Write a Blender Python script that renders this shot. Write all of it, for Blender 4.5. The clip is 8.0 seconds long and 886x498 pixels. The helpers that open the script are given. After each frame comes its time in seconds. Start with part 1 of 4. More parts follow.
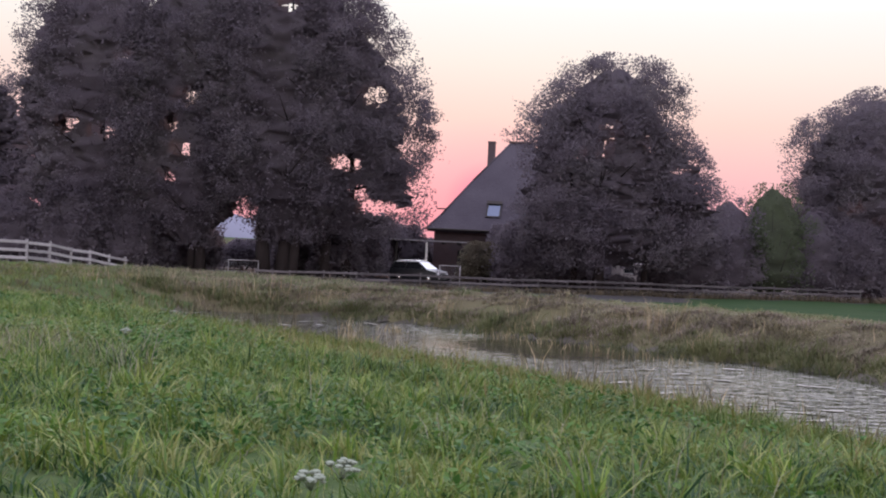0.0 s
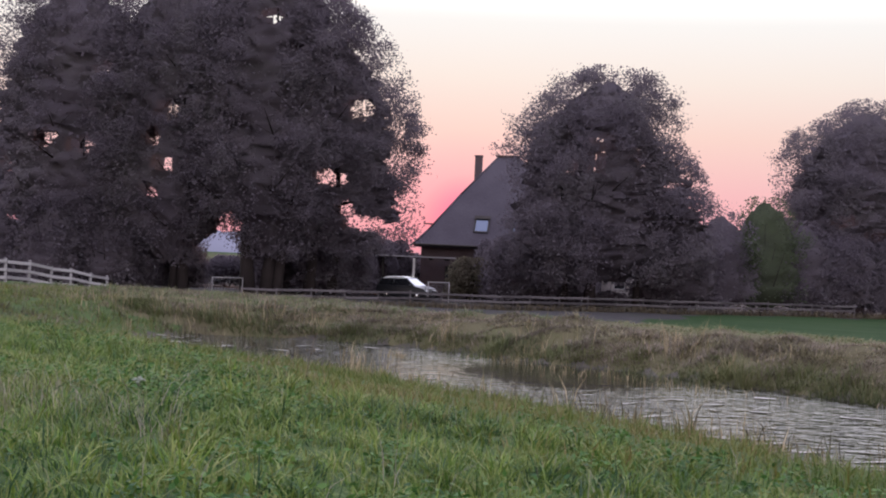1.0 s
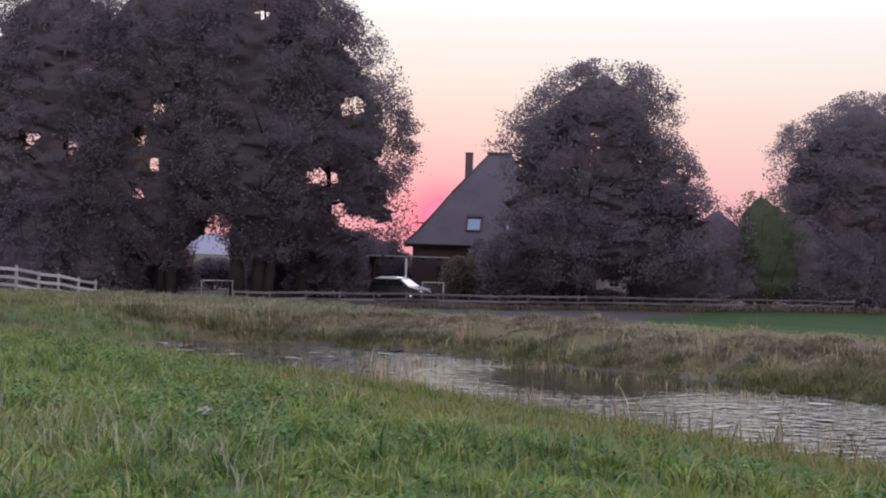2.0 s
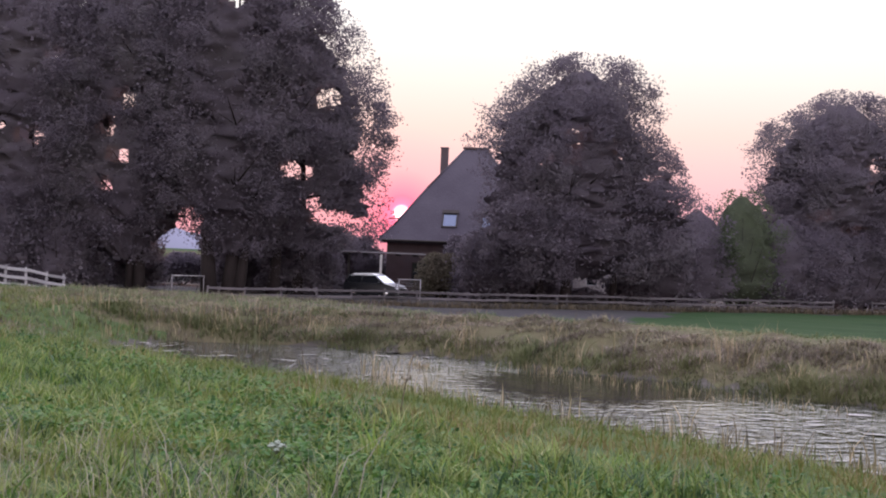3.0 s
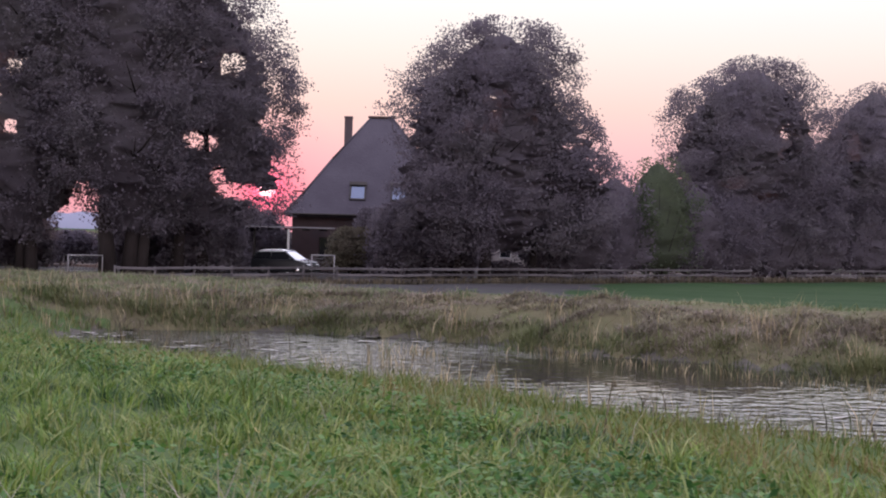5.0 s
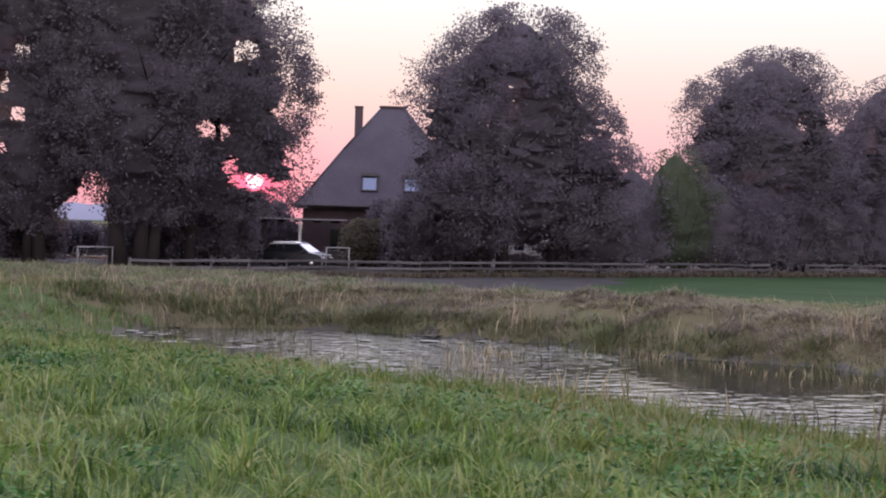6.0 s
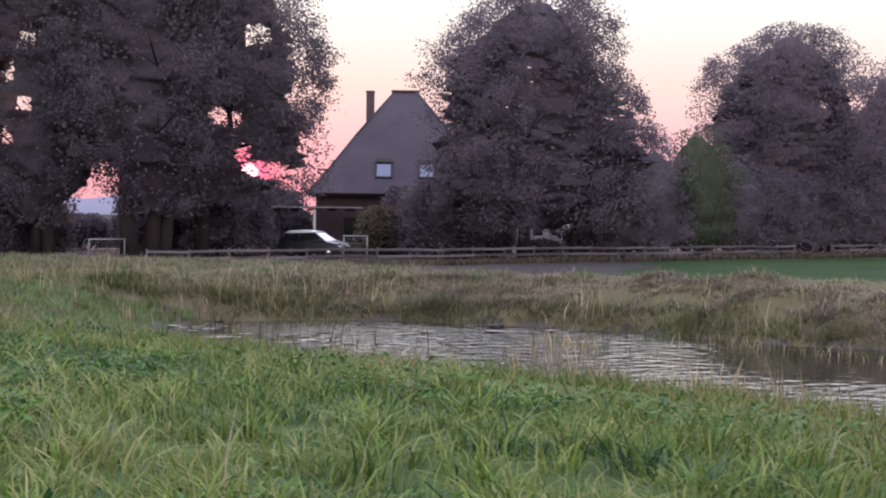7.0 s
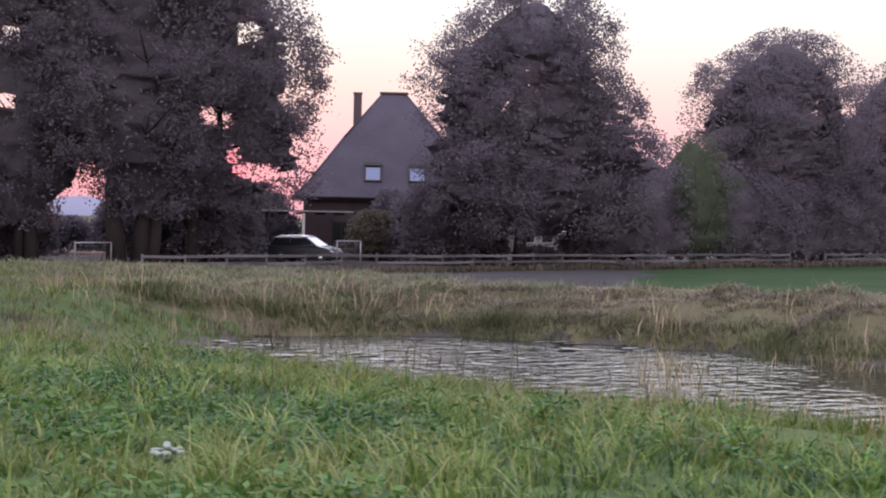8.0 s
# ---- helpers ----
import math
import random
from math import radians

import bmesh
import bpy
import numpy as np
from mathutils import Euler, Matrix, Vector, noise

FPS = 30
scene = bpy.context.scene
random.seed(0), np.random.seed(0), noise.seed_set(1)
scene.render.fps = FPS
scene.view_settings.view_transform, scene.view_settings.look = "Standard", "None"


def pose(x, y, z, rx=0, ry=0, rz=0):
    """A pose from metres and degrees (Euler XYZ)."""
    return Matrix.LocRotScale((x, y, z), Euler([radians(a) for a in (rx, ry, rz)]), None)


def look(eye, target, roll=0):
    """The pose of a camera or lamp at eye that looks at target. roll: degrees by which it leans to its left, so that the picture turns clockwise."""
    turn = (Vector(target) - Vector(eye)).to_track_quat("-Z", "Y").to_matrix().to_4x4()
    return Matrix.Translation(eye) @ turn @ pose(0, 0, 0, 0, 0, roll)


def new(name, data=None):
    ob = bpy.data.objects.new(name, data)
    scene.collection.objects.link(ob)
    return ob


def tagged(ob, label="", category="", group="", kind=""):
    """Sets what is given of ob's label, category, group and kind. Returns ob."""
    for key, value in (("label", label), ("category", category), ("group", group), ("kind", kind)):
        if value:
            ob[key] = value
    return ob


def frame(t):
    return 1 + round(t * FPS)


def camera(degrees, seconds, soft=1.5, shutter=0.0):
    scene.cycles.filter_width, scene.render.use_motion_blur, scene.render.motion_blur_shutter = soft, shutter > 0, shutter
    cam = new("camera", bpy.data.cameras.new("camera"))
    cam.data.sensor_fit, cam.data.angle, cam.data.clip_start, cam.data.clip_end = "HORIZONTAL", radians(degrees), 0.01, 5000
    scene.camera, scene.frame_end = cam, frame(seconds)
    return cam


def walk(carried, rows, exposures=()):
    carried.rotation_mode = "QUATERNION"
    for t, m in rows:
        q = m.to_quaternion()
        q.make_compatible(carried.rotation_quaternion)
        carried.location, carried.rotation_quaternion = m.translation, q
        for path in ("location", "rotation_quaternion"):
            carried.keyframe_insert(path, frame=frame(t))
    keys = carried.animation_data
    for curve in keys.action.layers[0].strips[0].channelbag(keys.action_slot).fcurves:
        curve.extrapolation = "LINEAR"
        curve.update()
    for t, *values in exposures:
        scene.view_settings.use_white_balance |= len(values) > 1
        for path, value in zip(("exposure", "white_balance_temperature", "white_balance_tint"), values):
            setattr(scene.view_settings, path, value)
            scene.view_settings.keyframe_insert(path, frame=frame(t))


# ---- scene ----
cam = camera(38.0, 8.0, soft=2.0, shutter=0.12)
PATH = [
    (0, (-8.696, 0.361, 2.862), (-8.541, 2.355, 2.856), 2.8),
    (0.5, (-9.069, 1.303, 2.99), (-8.904, 3.296, 2.992), 3.1),
    (1, (-9.41, 2.386, 3.042), (-9.22, 4.377, 3.058), 2.6),
    (2.5, (-10.961, 5.518, 3.046), (-10.716, 7.503, 3.061), 2.0),
    (3, (-11.366, 6.64, 3.041), (-11.079, 8.619, 3.053), 2.4),
    (3.5, (-11.764, 7.783, 3.048), (-11.441, 9.756, 3.052), 2.0),
    (4, (-12.459, 8.893, 3.022), (-12.12, 10.864, 3.017), 1.0),
    (4.5, (-13.157, 10.191, 2.923), (-12.703, 12.139, 2.907), 0.8),
    (6, (-15.24, 13.693, 2.839), (-14.731, 15.627, 2.806), 1.7),
    (6.5, (-15.781, 15.128, 2.879), (-15.267, 17.06, 2.834), 1.2),
    (7, (-16.141, 16.322, 2.651), (-15.626, 18.254, 2.6), 0.7),
    (7.5, (-17.01, 17.504, 2.704), (-16.446, 19.422, 2.654), 0.4),
    (8, (-17.911, 18.946, 2.71), (-17.331, 20.86, 2.666), 1.2),
]
walk(cam, [(t, look(eye, target, roll)) for t, eye, target, roll in PATH], exposures=[
    (0, 0.05, 6250, 10), (0.5, -0.02, 6250, 10), (1.0, -0.04, 6250, 10), (2.5, 0.03, 6250, 11.5), (3.0, 0.24, 6250, 11.5), (3.5, 0.24, 6250, 12),
    (4.0, 0.12, 6250, 12), (4.5, 0.10, 6250, 12), (6.0, 0.14, 6200, 12.5), (6.5, 0.17, 6200, 12), (7.0, 0.25, 6200, 11), (7.5, 0.37, 6200, 11), (8.0, 0.31, 6200, 11.5)])

# ---- world, sun and exposure ----
SUN = Vector((0.1103, 0.9933, 0.0322)).normalized()
world = bpy.data.worlds.new("evening_sky")
scene.world = world
world.use_nodes = True
wt = world.node_tree
wt.nodes.clear()


def wnode(kind, **values):
    n = wt.nodes.new(kind)
    for key, value in values.items():
        n.inputs[key].default_value = value
    return n


w_out = wt.nodes.new("ShaderNodeOutputWorld")
w_bg = wnode("ShaderNodeBackground", Strength=1.0)
w_tc = wt.nodes.new("ShaderNodeTexCoord")
w_sep = wt.nodes.new("ShaderNodeSeparateXYZ")
w_ramp = wt.nodes.new("ShaderNodeValToRGB")
wt.links.new(w_tc.outputs["Generated"], w_sep.inputs[0])
wt.links.new(w_sep.outputs["Z"], w_ramp.inputs[0])
SKY = [(0.0, (0.62, 0.34, 0.42)), (0.02, (0.86, 0.37, 0.44)), (0.056, (0.93, 0.51, 0.53)), (0.10, (0.97, 0.68, 0.60)),
       (0.142, (0.98, 0.84, 0.75)), (0.185, (1.0, 0.95, 0.90)), (0.26, (2.0, 1.9, 1.86)), (0.5, (2.2, 2.1, 2.35)), (1.0, (2.25, 2.15, 2.9))]
els = w_ramp.color_ramp.elements
while len(els) < len(SKY):
    els.new(0.5)
for e, (p, c) in zip(els, SKY):
    e.position, e.color = p, (*c, 1)
w_sky = wt.nodes.new("ShaderNodeTexSky")
w_sky.sky_type, w_sky.sun_disc = "NISHITA", False
w_sky.sun_elevation, w_sky.sun_rotation = math.asin(SUN.z), math.atan2(SUN.x, SUN.y)
w_dim = wt.nodes.new("ShaderNodeVectorMath")
w_dim.operation = "SCALE"
w_dim.inputs["Scale"].default_value = 0.004
wt.links.new(w_sky.outputs[0], w_dim.inputs[0])
w_add = wt.nodes.new("ShaderNodeVectorMath")
w_add.operation = "ADD"
wt.links.new(w_ramp.outputs[0], w_add.inputs[0])
wt.links.new(w_dim.outputs[0], w_add.inputs[1])
# the low sun's disc and the reddened air close round it
w_dot = wt.nodes.new("ShaderNodeVectorMath")
w_dot.operation = "DOT_PRODUCT"
w_dot.inputs[1].default_value = SUN
wt.links.new(w_tc.outputs["Generated"], w_dot.inputs[0])
w_acos = wt.nodes.new("ShaderNodeMath")
w_acos.operation = "ARCCOSINE"
wt.links.new(w_dot.outputs["Value"], w_acos.inputs[0])
w_map = wt.nodes.new("ShaderNodeMapRange")
w_map.inputs["From Max"].default_value = radians(5)
wt.links.new(w_acos.outputs[0], w_map.inputs["Value"])
w_glow = wt.nodes.new("ShaderNodeValToRGB")
GLOW = [(0.0, (3.0, 2.0, 2.0)), (0.055, (2.6, 1.2, 1.3)), (0.085, (1.5, 0.16, 0.30)), (0.16, (0.45, 0.0, 0.06)), (0.35, (0.10, 0.0, 0.01)), (1.0, (0, 0, 0))]
els = w_glow.color_ramp.elements
while len(els) < len(GLOW):
    els.new(0.5)
for e, (p, c) in zip(els, GLOW):
    e.position, e.color = p, (*c, 1)
wt.links.new(w_map.outputs[0], w_glow.inputs[0])
w_sum = wt.nodes.new("ShaderNodeVectorMath")
w_sum.operation = "ADD"
w_red = wt.nodes.new("ShaderNodeValToRGB")
THICK = [(0.0, (0.5, 0.5, 0.5)), (0.09, (0.75, 0.32, 0.45)), (0.18, (0.92, 0.6, 0.7)), (0.40, (1, 0.9, 0.93)), (0.8, (1, 1, 1))]
els = w_red.color_ramp.elements
while len(els) < len(THICK):
    els.new(0.5)
for e, (p, c) in zip(els, THICK):
    e.position, e.color = p, (*c, 1)
wt.links.new(w_map.outputs[0], w_red.inputs[0])
w_thick = wt.nodes.new("ShaderNodeVectorMath")
w_thick.operation = "MULTIPLY"
wt.links.new(w_add.outputs[0], w_thick.inputs[0])
wt.links.new(w_red.outputs[0], w_thick.inputs[1])
wt.links.new(w_thick.outputs[0], w_sum.inputs[0])
wt.links.new(w_glow.outputs[0], w_sum.inputs[1])
wt.links.new(w_sum.outputs[0], w_bg.inputs["Color"])
wt.links.new(w_bg.outputs[0], w_out.inputs["Surface"])

sun_data = bpy.data.lights.new("sun", "SUN")
sun_data.energy, sun_data.angle, sun_data.color = 1.0, radians(0.5), (1.0, 0.42, 0.22)
sun = new("sun", sun_data)
sun.matrix_world = look((0, 0, 60), Vector((0, 0, 60)) - SUN)


# ---- materials ----
def material(name, base, rough=0.8, metal=0.0, spec=0.3):
    m = bpy.data.materials.new(name)
    m.use_nodes = True
    b = m.node_tree.nodes["Principled BSDF"]
    b.inputs["Base Color"].default_value = (*base, 1)
    b.inputs["Roughness"].default_value = rough
    b.inputs["Metallic"].default_value = metal
    b.inputs["Specular IOR Level"].default_value = spec
    return m


def mottled(name, colours, scale, rough=0.8, fine=8.0, bump=0.3, spec=0.3, metal=0.0, random_by="", stretch=(1, 1, 1), dist=0.05, single=0.7, patch=1.1):
    """A surface whose colour wanders between the given ones at two scales, with a fine relief."""
    m = material(name, colours[0], rough, metal, spec)
    t = m.node_tree
    b = t.nodes["Principled BSDF"]
    tc = t.nodes.new("ShaderNodeTexCoord")
    mp = t.nodes.new("ShaderNodeMapping")
    mp.inputs["Scale"].default_value = stretch
    t.links.new(tc.outputs["Object"], mp.inputs[0])
    n1, n2 = t.nodes.new("ShaderNodeTexNoise"), t.nodes.new("ShaderNodeTexNoise")
    n1.inputs["Scale"].default_value, n2.inputs["Scale"].default_value = scale, scale * fine
    n1.inputs["Detail"].default_value = n2.inputs["Detail"].default_value = 5
    for n in (n1, n2):
        t.links.new(mp.outputs[0], n.inputs["Vector"])
    mix = t.nodes.new("ShaderNodeMath")
    mix.operation = "MULTIPLY_ADD"
    t.links.new(n2.outputs["Fac"], mix.inputs[0])
    mix.inputs[1].default_value = 0.5
    half = t.nodes.new("ShaderNodeMath")
    half.operation = "MULTIPLY_ADD"
    half.inputs[1].default_value, half.inputs[2].default_value = patch, 0.25 - 0.5 * patch
    t.links.new(n1.outputs["Fac"], half.inputs[0])
    t.links.new(half.outputs[0], mix.inputs[2])
    last = mix.outputs[0]
    if random_by:
        if random_by == "island":
            g = t.nodes.new("ShaderNodeNewGeometry")
            rnd = g.outputs["Random Per Island"]
        else:
            g = t.nodes.new("ShaderNodeObjectInfo")
            rnd = g.outputs["Random"]
        r = t.nodes.new("ShaderNodeMath")
        r.operation = "MULTIPLY_ADD"
        r.inputs[1].default_value = single
        sub = t.nodes.new("ShaderNodeMath")
        sub.operation = "SUBTRACT"
        sub.inputs[1].default_value = single / 2
        t.links.new(last, sub.inputs[0])
        t.links.new(rnd, r.inputs[0])
        t.links.new(sub.outputs[0], r.inputs[2])
        last = r.outputs[0]
    ramp = t.nodes.new("ShaderNodeValToRGB")
    els = ramp.color_ramp.elements
    while len(els) < len(colours):
        els.new(0.5)
    for k, (e, c) in enumerate(zip(els, colours)):
        e.position, e.color = 0.2 + 0.6 * k / max(1, len(colours) - 1), (*c, 1)
    t.links.new(last, ramp.inputs[0])
    t.links.new(ramp.outputs[0], b.inputs["Base Color"])
    if bump:
        bp = t.nodes.new("ShaderNodeBump")
        bp.inputs["Strength"].default_value, bp.inputs["Distance"].default_value = bump, dist
        t.links.new(n2.outputs["Fac"], bp.inputs["Height"])
        t.links.new(bp.outputs[0], b.inputs["Normal"])
    return m


M_GROUND = mottled("pasture_soil", [(0.03, 0.045, 0.016), (0.04, 0.065, 0.02), (0.055, 0.075, 0.026)], 0.25, 0.95, 14, 0.6, 0.1)
M_FIELD = mottled("grazed_grass", [(0.010, 0.026, 0.007), (0.015, 0.034, 0.009), (0.022, 0.038, 0.013)], 0.12, 0.95, 16, 0.6, 0.1)
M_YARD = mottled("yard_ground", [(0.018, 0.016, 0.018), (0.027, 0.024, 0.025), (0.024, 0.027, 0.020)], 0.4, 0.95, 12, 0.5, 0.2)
M_BANK = mottled("bank_thatch", [(0.05, 0.042, 0.026), (0.075, 0.066, 0.036), (0.07, 0.075, 0.034)], 0.5, 0.95, 12, 0.6, 0.1)
M_MUD = mottled("ditch_mud", [(0.03, 0.025, 0.02), (0.05, 0.042, 0.03)], 0.6, 0.8, 9, 0.5, 0.3)
M_GRASS = mottled("meadow_grass", [(0.021, 0.052, 0.023), (0.058, 0.111, 0.023), (0.109, 0.159, 0.029), (0.177, 0.192, 0.065)], 0.45, 0.5, 7, 0, 0.18, random_by="island", single=0.6, patch=1.7)
M_TUFT = mottled("bright_grass", [(0.076, 0.150, 0.025), (0.125, 0.195, 0.030), (0.175, 0.226, 0.045), (0.251, 0.258, 0.100)], 0.3, 0.45, 9, 0, 0.18, random_by="island")
M_HERB = mottled("herb_leaves", [(0.020, 0.058, 0.015), (0.045, 0.109, 0.023), (0.078, 0.145, 0.030)], 0.6, 0.5, 8, 0, 0.18, random_by="island", patch=1.6)
M_SLOPE = mottled("dry_slope_grass", [(0.054, 0.089, 0.020), (0.083, 0.115, 0.024), (0.119, 0.125, 0.028), (0.159, 0.125, 0.054)], 0.3, 0.6, 8, 0, 0.25, random_by="island", single=0.6, patch=1.6)
M_CREST = mottled("crest_grass", [(0.074, 0.101, 0.048), (0.111, 0.136, 0.060), (0.155, 0.160, 0.084), (0.211, 0.190, 0.119)], 0.3, 0.8, 8, 0, 0.2, random_by="island", single=0.45, patch=1.6)
M_LIP = mottled("tan_tussock", [(0.128, 0.121, 0.070), (0.192, 0.173, 0.103), (0.269, 0.231, 0.154)], 0.4, 0.8, 8, 0, 0.2, random_by="island", single=0.45, patch=1.6)
M_SEDGE = mottled("olive_sedge", [(0.050, 0.061, 0.028), (0.083, 0.094, 0.037), (0.121, 0.121, 0.055)], 0.4, 0.7, 8, 0, 0.2, random_by="island", single=0.45, patch=1.6)
M_SEED = mottled("grass_seed_heads", [(0.168, 0.151, 0.118), (0.235, 0.210, 0.168), (0.168, 0.168, 0.092)], 0.3, 0.8, 9, 0, 0.2, random_by="island")
M_RUSH = mottled("rough_bank_grass", [(0.070, 0.060, 0.043), (0.110, 0.094, 0.071), (0.156, 0.129, 0.102), (0.220, 0.181, 0.148)], 0.4, 0.8, 7, 0, 0.2, random_by="island", single=0.45, patch=1.7)
M_REED = mottled("dry_reed", [(0.06, 0.075, 0.03), (0.20, 0.16, 0.09), (0.30, 0.24, 0.15)], 0.4, 0.75, 7, 0, 0.2, random_by="island")
M_MUDSTALK = mottled("dark_stalk", [(0.04, 0.035, 0.025), (0.07, 0.055, 0.035), (0.10, 0.08, 0.05)], 0.5, 0.8, 7, 0, 0.2, random_by="island")
# the evening veil's mauve tint and lifted darks are put into the leaf colour
M_LEAF = mottled("mauve_veil_leaves", [(0.114, 0.096, 0.117), (0.139, 0.119, 0.139), (0.157, 0.140, 0.150)], 0.22, 0.85, 5, 0, 0.08, random_by="island", single=0.16, patch=1.5)
M_LEAF_LIGHT = mottled("shrub_leaves", [(0.080, 0.090, 0.065), (0.094, 0.111, 0.070), (0.105, 0.128, 0.076)], 0.5, 0.85, 6, 0, 0.08, random_by="island", single=0.16)
M_LEAF_RUST = mottled("russet_leaves", [(0.091, 0.077, 0.061), (0.109, 0.093, 0.069), (0.111, 0.111, 0.075)], 0.5, 0.85, 6, 0, 0.08, random_by="island", single=0.16)
M_BARK = mottled("bark", [(0.020, 0.015, 0.015), (0.034, 0.027, 0.027)], 1.2, 0.95, 8, 0.8, 0.2, stretch=(1, 1, 0.25))
M_TILE = mottled("dark_roof_covering", [(0.041, 0.034, 0.044), (0.052, 0.044, 0.055), (0.063, 0.054, 0.066)], 0.5, 0.85, 12, 0.5, 0.25)
M_RIDGE = mottled("ridge_tiles", [(0.06, 0.04, 0.035), (0.09, 0.055, 0.045)], 1.5, 0.85, 6, 0.4, 0.25)
M_BRICK = mottled("house_brick", [(0.068, 0.050, 0.053), (0.099, 0.068, 0.071), (0.088, 0.072, 0.080)], 0.8, 0.9, 14, 0.5, 0.2)
M_WHITE = mottled("white_paint", [(0.62, 0.60, 0.57), (0.74, 0.73, 0.70)], 1.4, 0.55, 8, 0.1, 0.4)
M_GREYWOOD = mottled("weathered_fence_wood", [(0.05, 0.044, 0.046), (0.075, 0.066, 0.07), (0.11, 0.098, 0.102)], 1.1, 0.85, 9, 0.4, 0.2, random_by="object")
M_PALEWOOD = mottled("pale_painted_wood", [(0.19, 0.178, 0.186), (0.30, 0.283, 0.292)], 1.1, 0.75, 9, 0.3, 0.3, random_by="object")
M_DARKWOOD = mottled("dark_timber", [(0.03, 0.026, 0.024), (0.05, 0.042, 0.038)], 1.0, 0.8, 9, 0.3, 0.2)
M_CARPAINT = material("dark_car_paint", (0.012, 0.013, 0.016), 0.35, 0.0, 0.3)
# pale base stands in for bright sky on the car's upper faces
M_CARSHEEN = material("sky_sheen_paint", (0.74, 0.75, 0.78), 0.25, 0.0, 0.5)
M_CARSHEEN.node_tree.nodes["Principled BSDF"].inputs["Coat Weight"].default_value = 1.0
M_GLASS = material("window_glass", (0.012, 0.013, 0.016), 0.05, 0.0, 0.45)
M_SKYGLASS = material("roof_window_glass", (0.09, 0.105, 0.135), 0.1, 0.75, 0.5)
# reflected sky is put into the windscreen's near-white base colour
M_SCREEN = material("sky_pale_windscreen", (0.78, 0.80, 0.85), 0.4, 0.5, 0.9)
M_RUBBER = mottled("rubber", [(0.012, 0.012, 0.012), (0.02, 0.02, 0.02)], 3, 0.85, 8, 0.2)
M_CHROME = material("bright_metal", (0.6, 0.6, 0.6), 0.25, 1.0)
M_LAMPGLASS = material("headlamp_glass", (0.7, 0.7, 0.72), 0.1, 0.0, 0.8)
M_CREAM = mottled("cream_panel", [(0.42, 0.37, 0.34), (0.52, 0.47, 0.43)], 0.8, 0.5, 8, 0.1, 0.4)
M_NET = material("goal_net_cord", (0.35, 0.35, 0.36), 0.8)
# distance haze is put into the woods' pale blue base colour
M_HILL = mottled("haze_blue_woods", [(0.151, 0.155, 0.197), (0.185, 0.185, 0.231)], 0.004, 1.0, 6, 0, 0.0)
M_WEED = mottled("floating_weed", [(0.08, 0.075, 0.06), (0.13, 0.12, 0.10), (0.19, 0.17, 0.155)], 0.8, 0.5, 8, 0.2, 0.8, random_by="island")
M_FLOWER = mottled("umbel_blossom", [(0.15, 0.18, 0.14), (0.21, 0.23, 0.18)], 5, 0.8, 6, 0, 0.2)

M_WATER = material("ditch_water", (0.012, 0.012, 0.010), 0.02, 0.0, 0.5)
_t = M_WATER.node_tree
_b = _t.nodes["Principled BSDF"]
_b.inputs["IOR"].default_value = 1.36
_tc = _t.nodes.new("ShaderNodeTexCoord")
_mp = _t.nodes.new("ShaderNodeMapping")
_mp.inputs["Rotation"].default_value = (0, 0, radians(-8))
_mp.inputs["Scale"].default_value = (1.7, 2.5, 1)
_n1, _n2 = _t.nodes.new("ShaderNodeTexNoise"), _t.nodes.new("ShaderNodeTexNoise")
_n1.inputs["Scale"].default_value, _n1.inputs["Detail"].default_value = 1.25, 1.5
_n2.inputs["Scale"].default_value, _n2.inputs["Detail"].default_value = 5.0, 2
_t.links.new(_tc.outputs["Object"], _mp.inputs[0])
_ad = _t.nodes.new("ShaderNodeMath")
_ad.operation = "MULTIPLY_ADD"
_ad.inputs[1].default_value = 0.12
for _n in (_n1, _n2):
    _t.links.new(_mp.outputs[0], _n.inputs["Vector"])
_t.links.new(_n2.outputs["Fac"], _ad.inputs[0])
_t.links.new(_n1.outputs["Fac"], _ad.inputs[2])
_bp = _t.nodes.new("ShaderNodeBump")
_bp.inputs["Strength"].default_value, _bp.inputs["Distance"].default_value = 0.9, 0.125
_vd = _t.nodes.new("ShaderNodeVectorMath")
_vd.operation = "DISTANCE"
_vd.inputs[1].default_value = (-3.0, 36.3, 0.1)
_t.links.new(_tc.outputs["Object"], _vd.inputs[0])
_mr = _t.nodes.new("ShaderNodeMapRange")
_mr.inputs["From Min"].default_value, _mr.inputs["From Max"].default_value = 2.2, 5.8
_mr.inputs["To Min"].default_value, _mr.inputs["To Max"].default_value = 0.10, 0.9
_t.links.new(_vd.outputs["Value"], _mr.inputs["Value"])
_t.links.new(_mr.outputs[0], _bp.inputs["Strength"])
_t.links.new(_ad.outputs[0], _bp.inputs["Height"])
_t.links.new(_bp.outputs[0], _b.inputs["Normal"])


def let_through(m, share):
    """Thin leaves pass part of the light that falls on their other side."""
    t = m.node_tree
    b = t.nodes["Principled BSDF"]
    tr, mix = t.nodes.new("ShaderNodeBsdfTranslucent"), t.nodes.new("ShaderNodeMixShader")
    mix.inputs[0].default_value = share
    source = b.inputs["Base Color"].links[0].from_socket
    t.links.new(source, tr.inputs["Color"])
    t.links.new(b.outputs[0], mix.inputs[1])
    t.links.new(tr.outputs[0], mix.inputs[2])
    t.links.new(mix.outputs[0], t.nodes["Material Output"].inputs["Surface"])


for m in (M_LEAF, M_LEAF_LIGHT, M_LEAF_RUST):
    let_through(m, 0.5)
for m in (M_GRASS, M_TUFT, M_SLOPE, M_HERB, M_RUSH, M_CREST, M_LIP, M_SEDGE):
    let_through(m, 0.3)


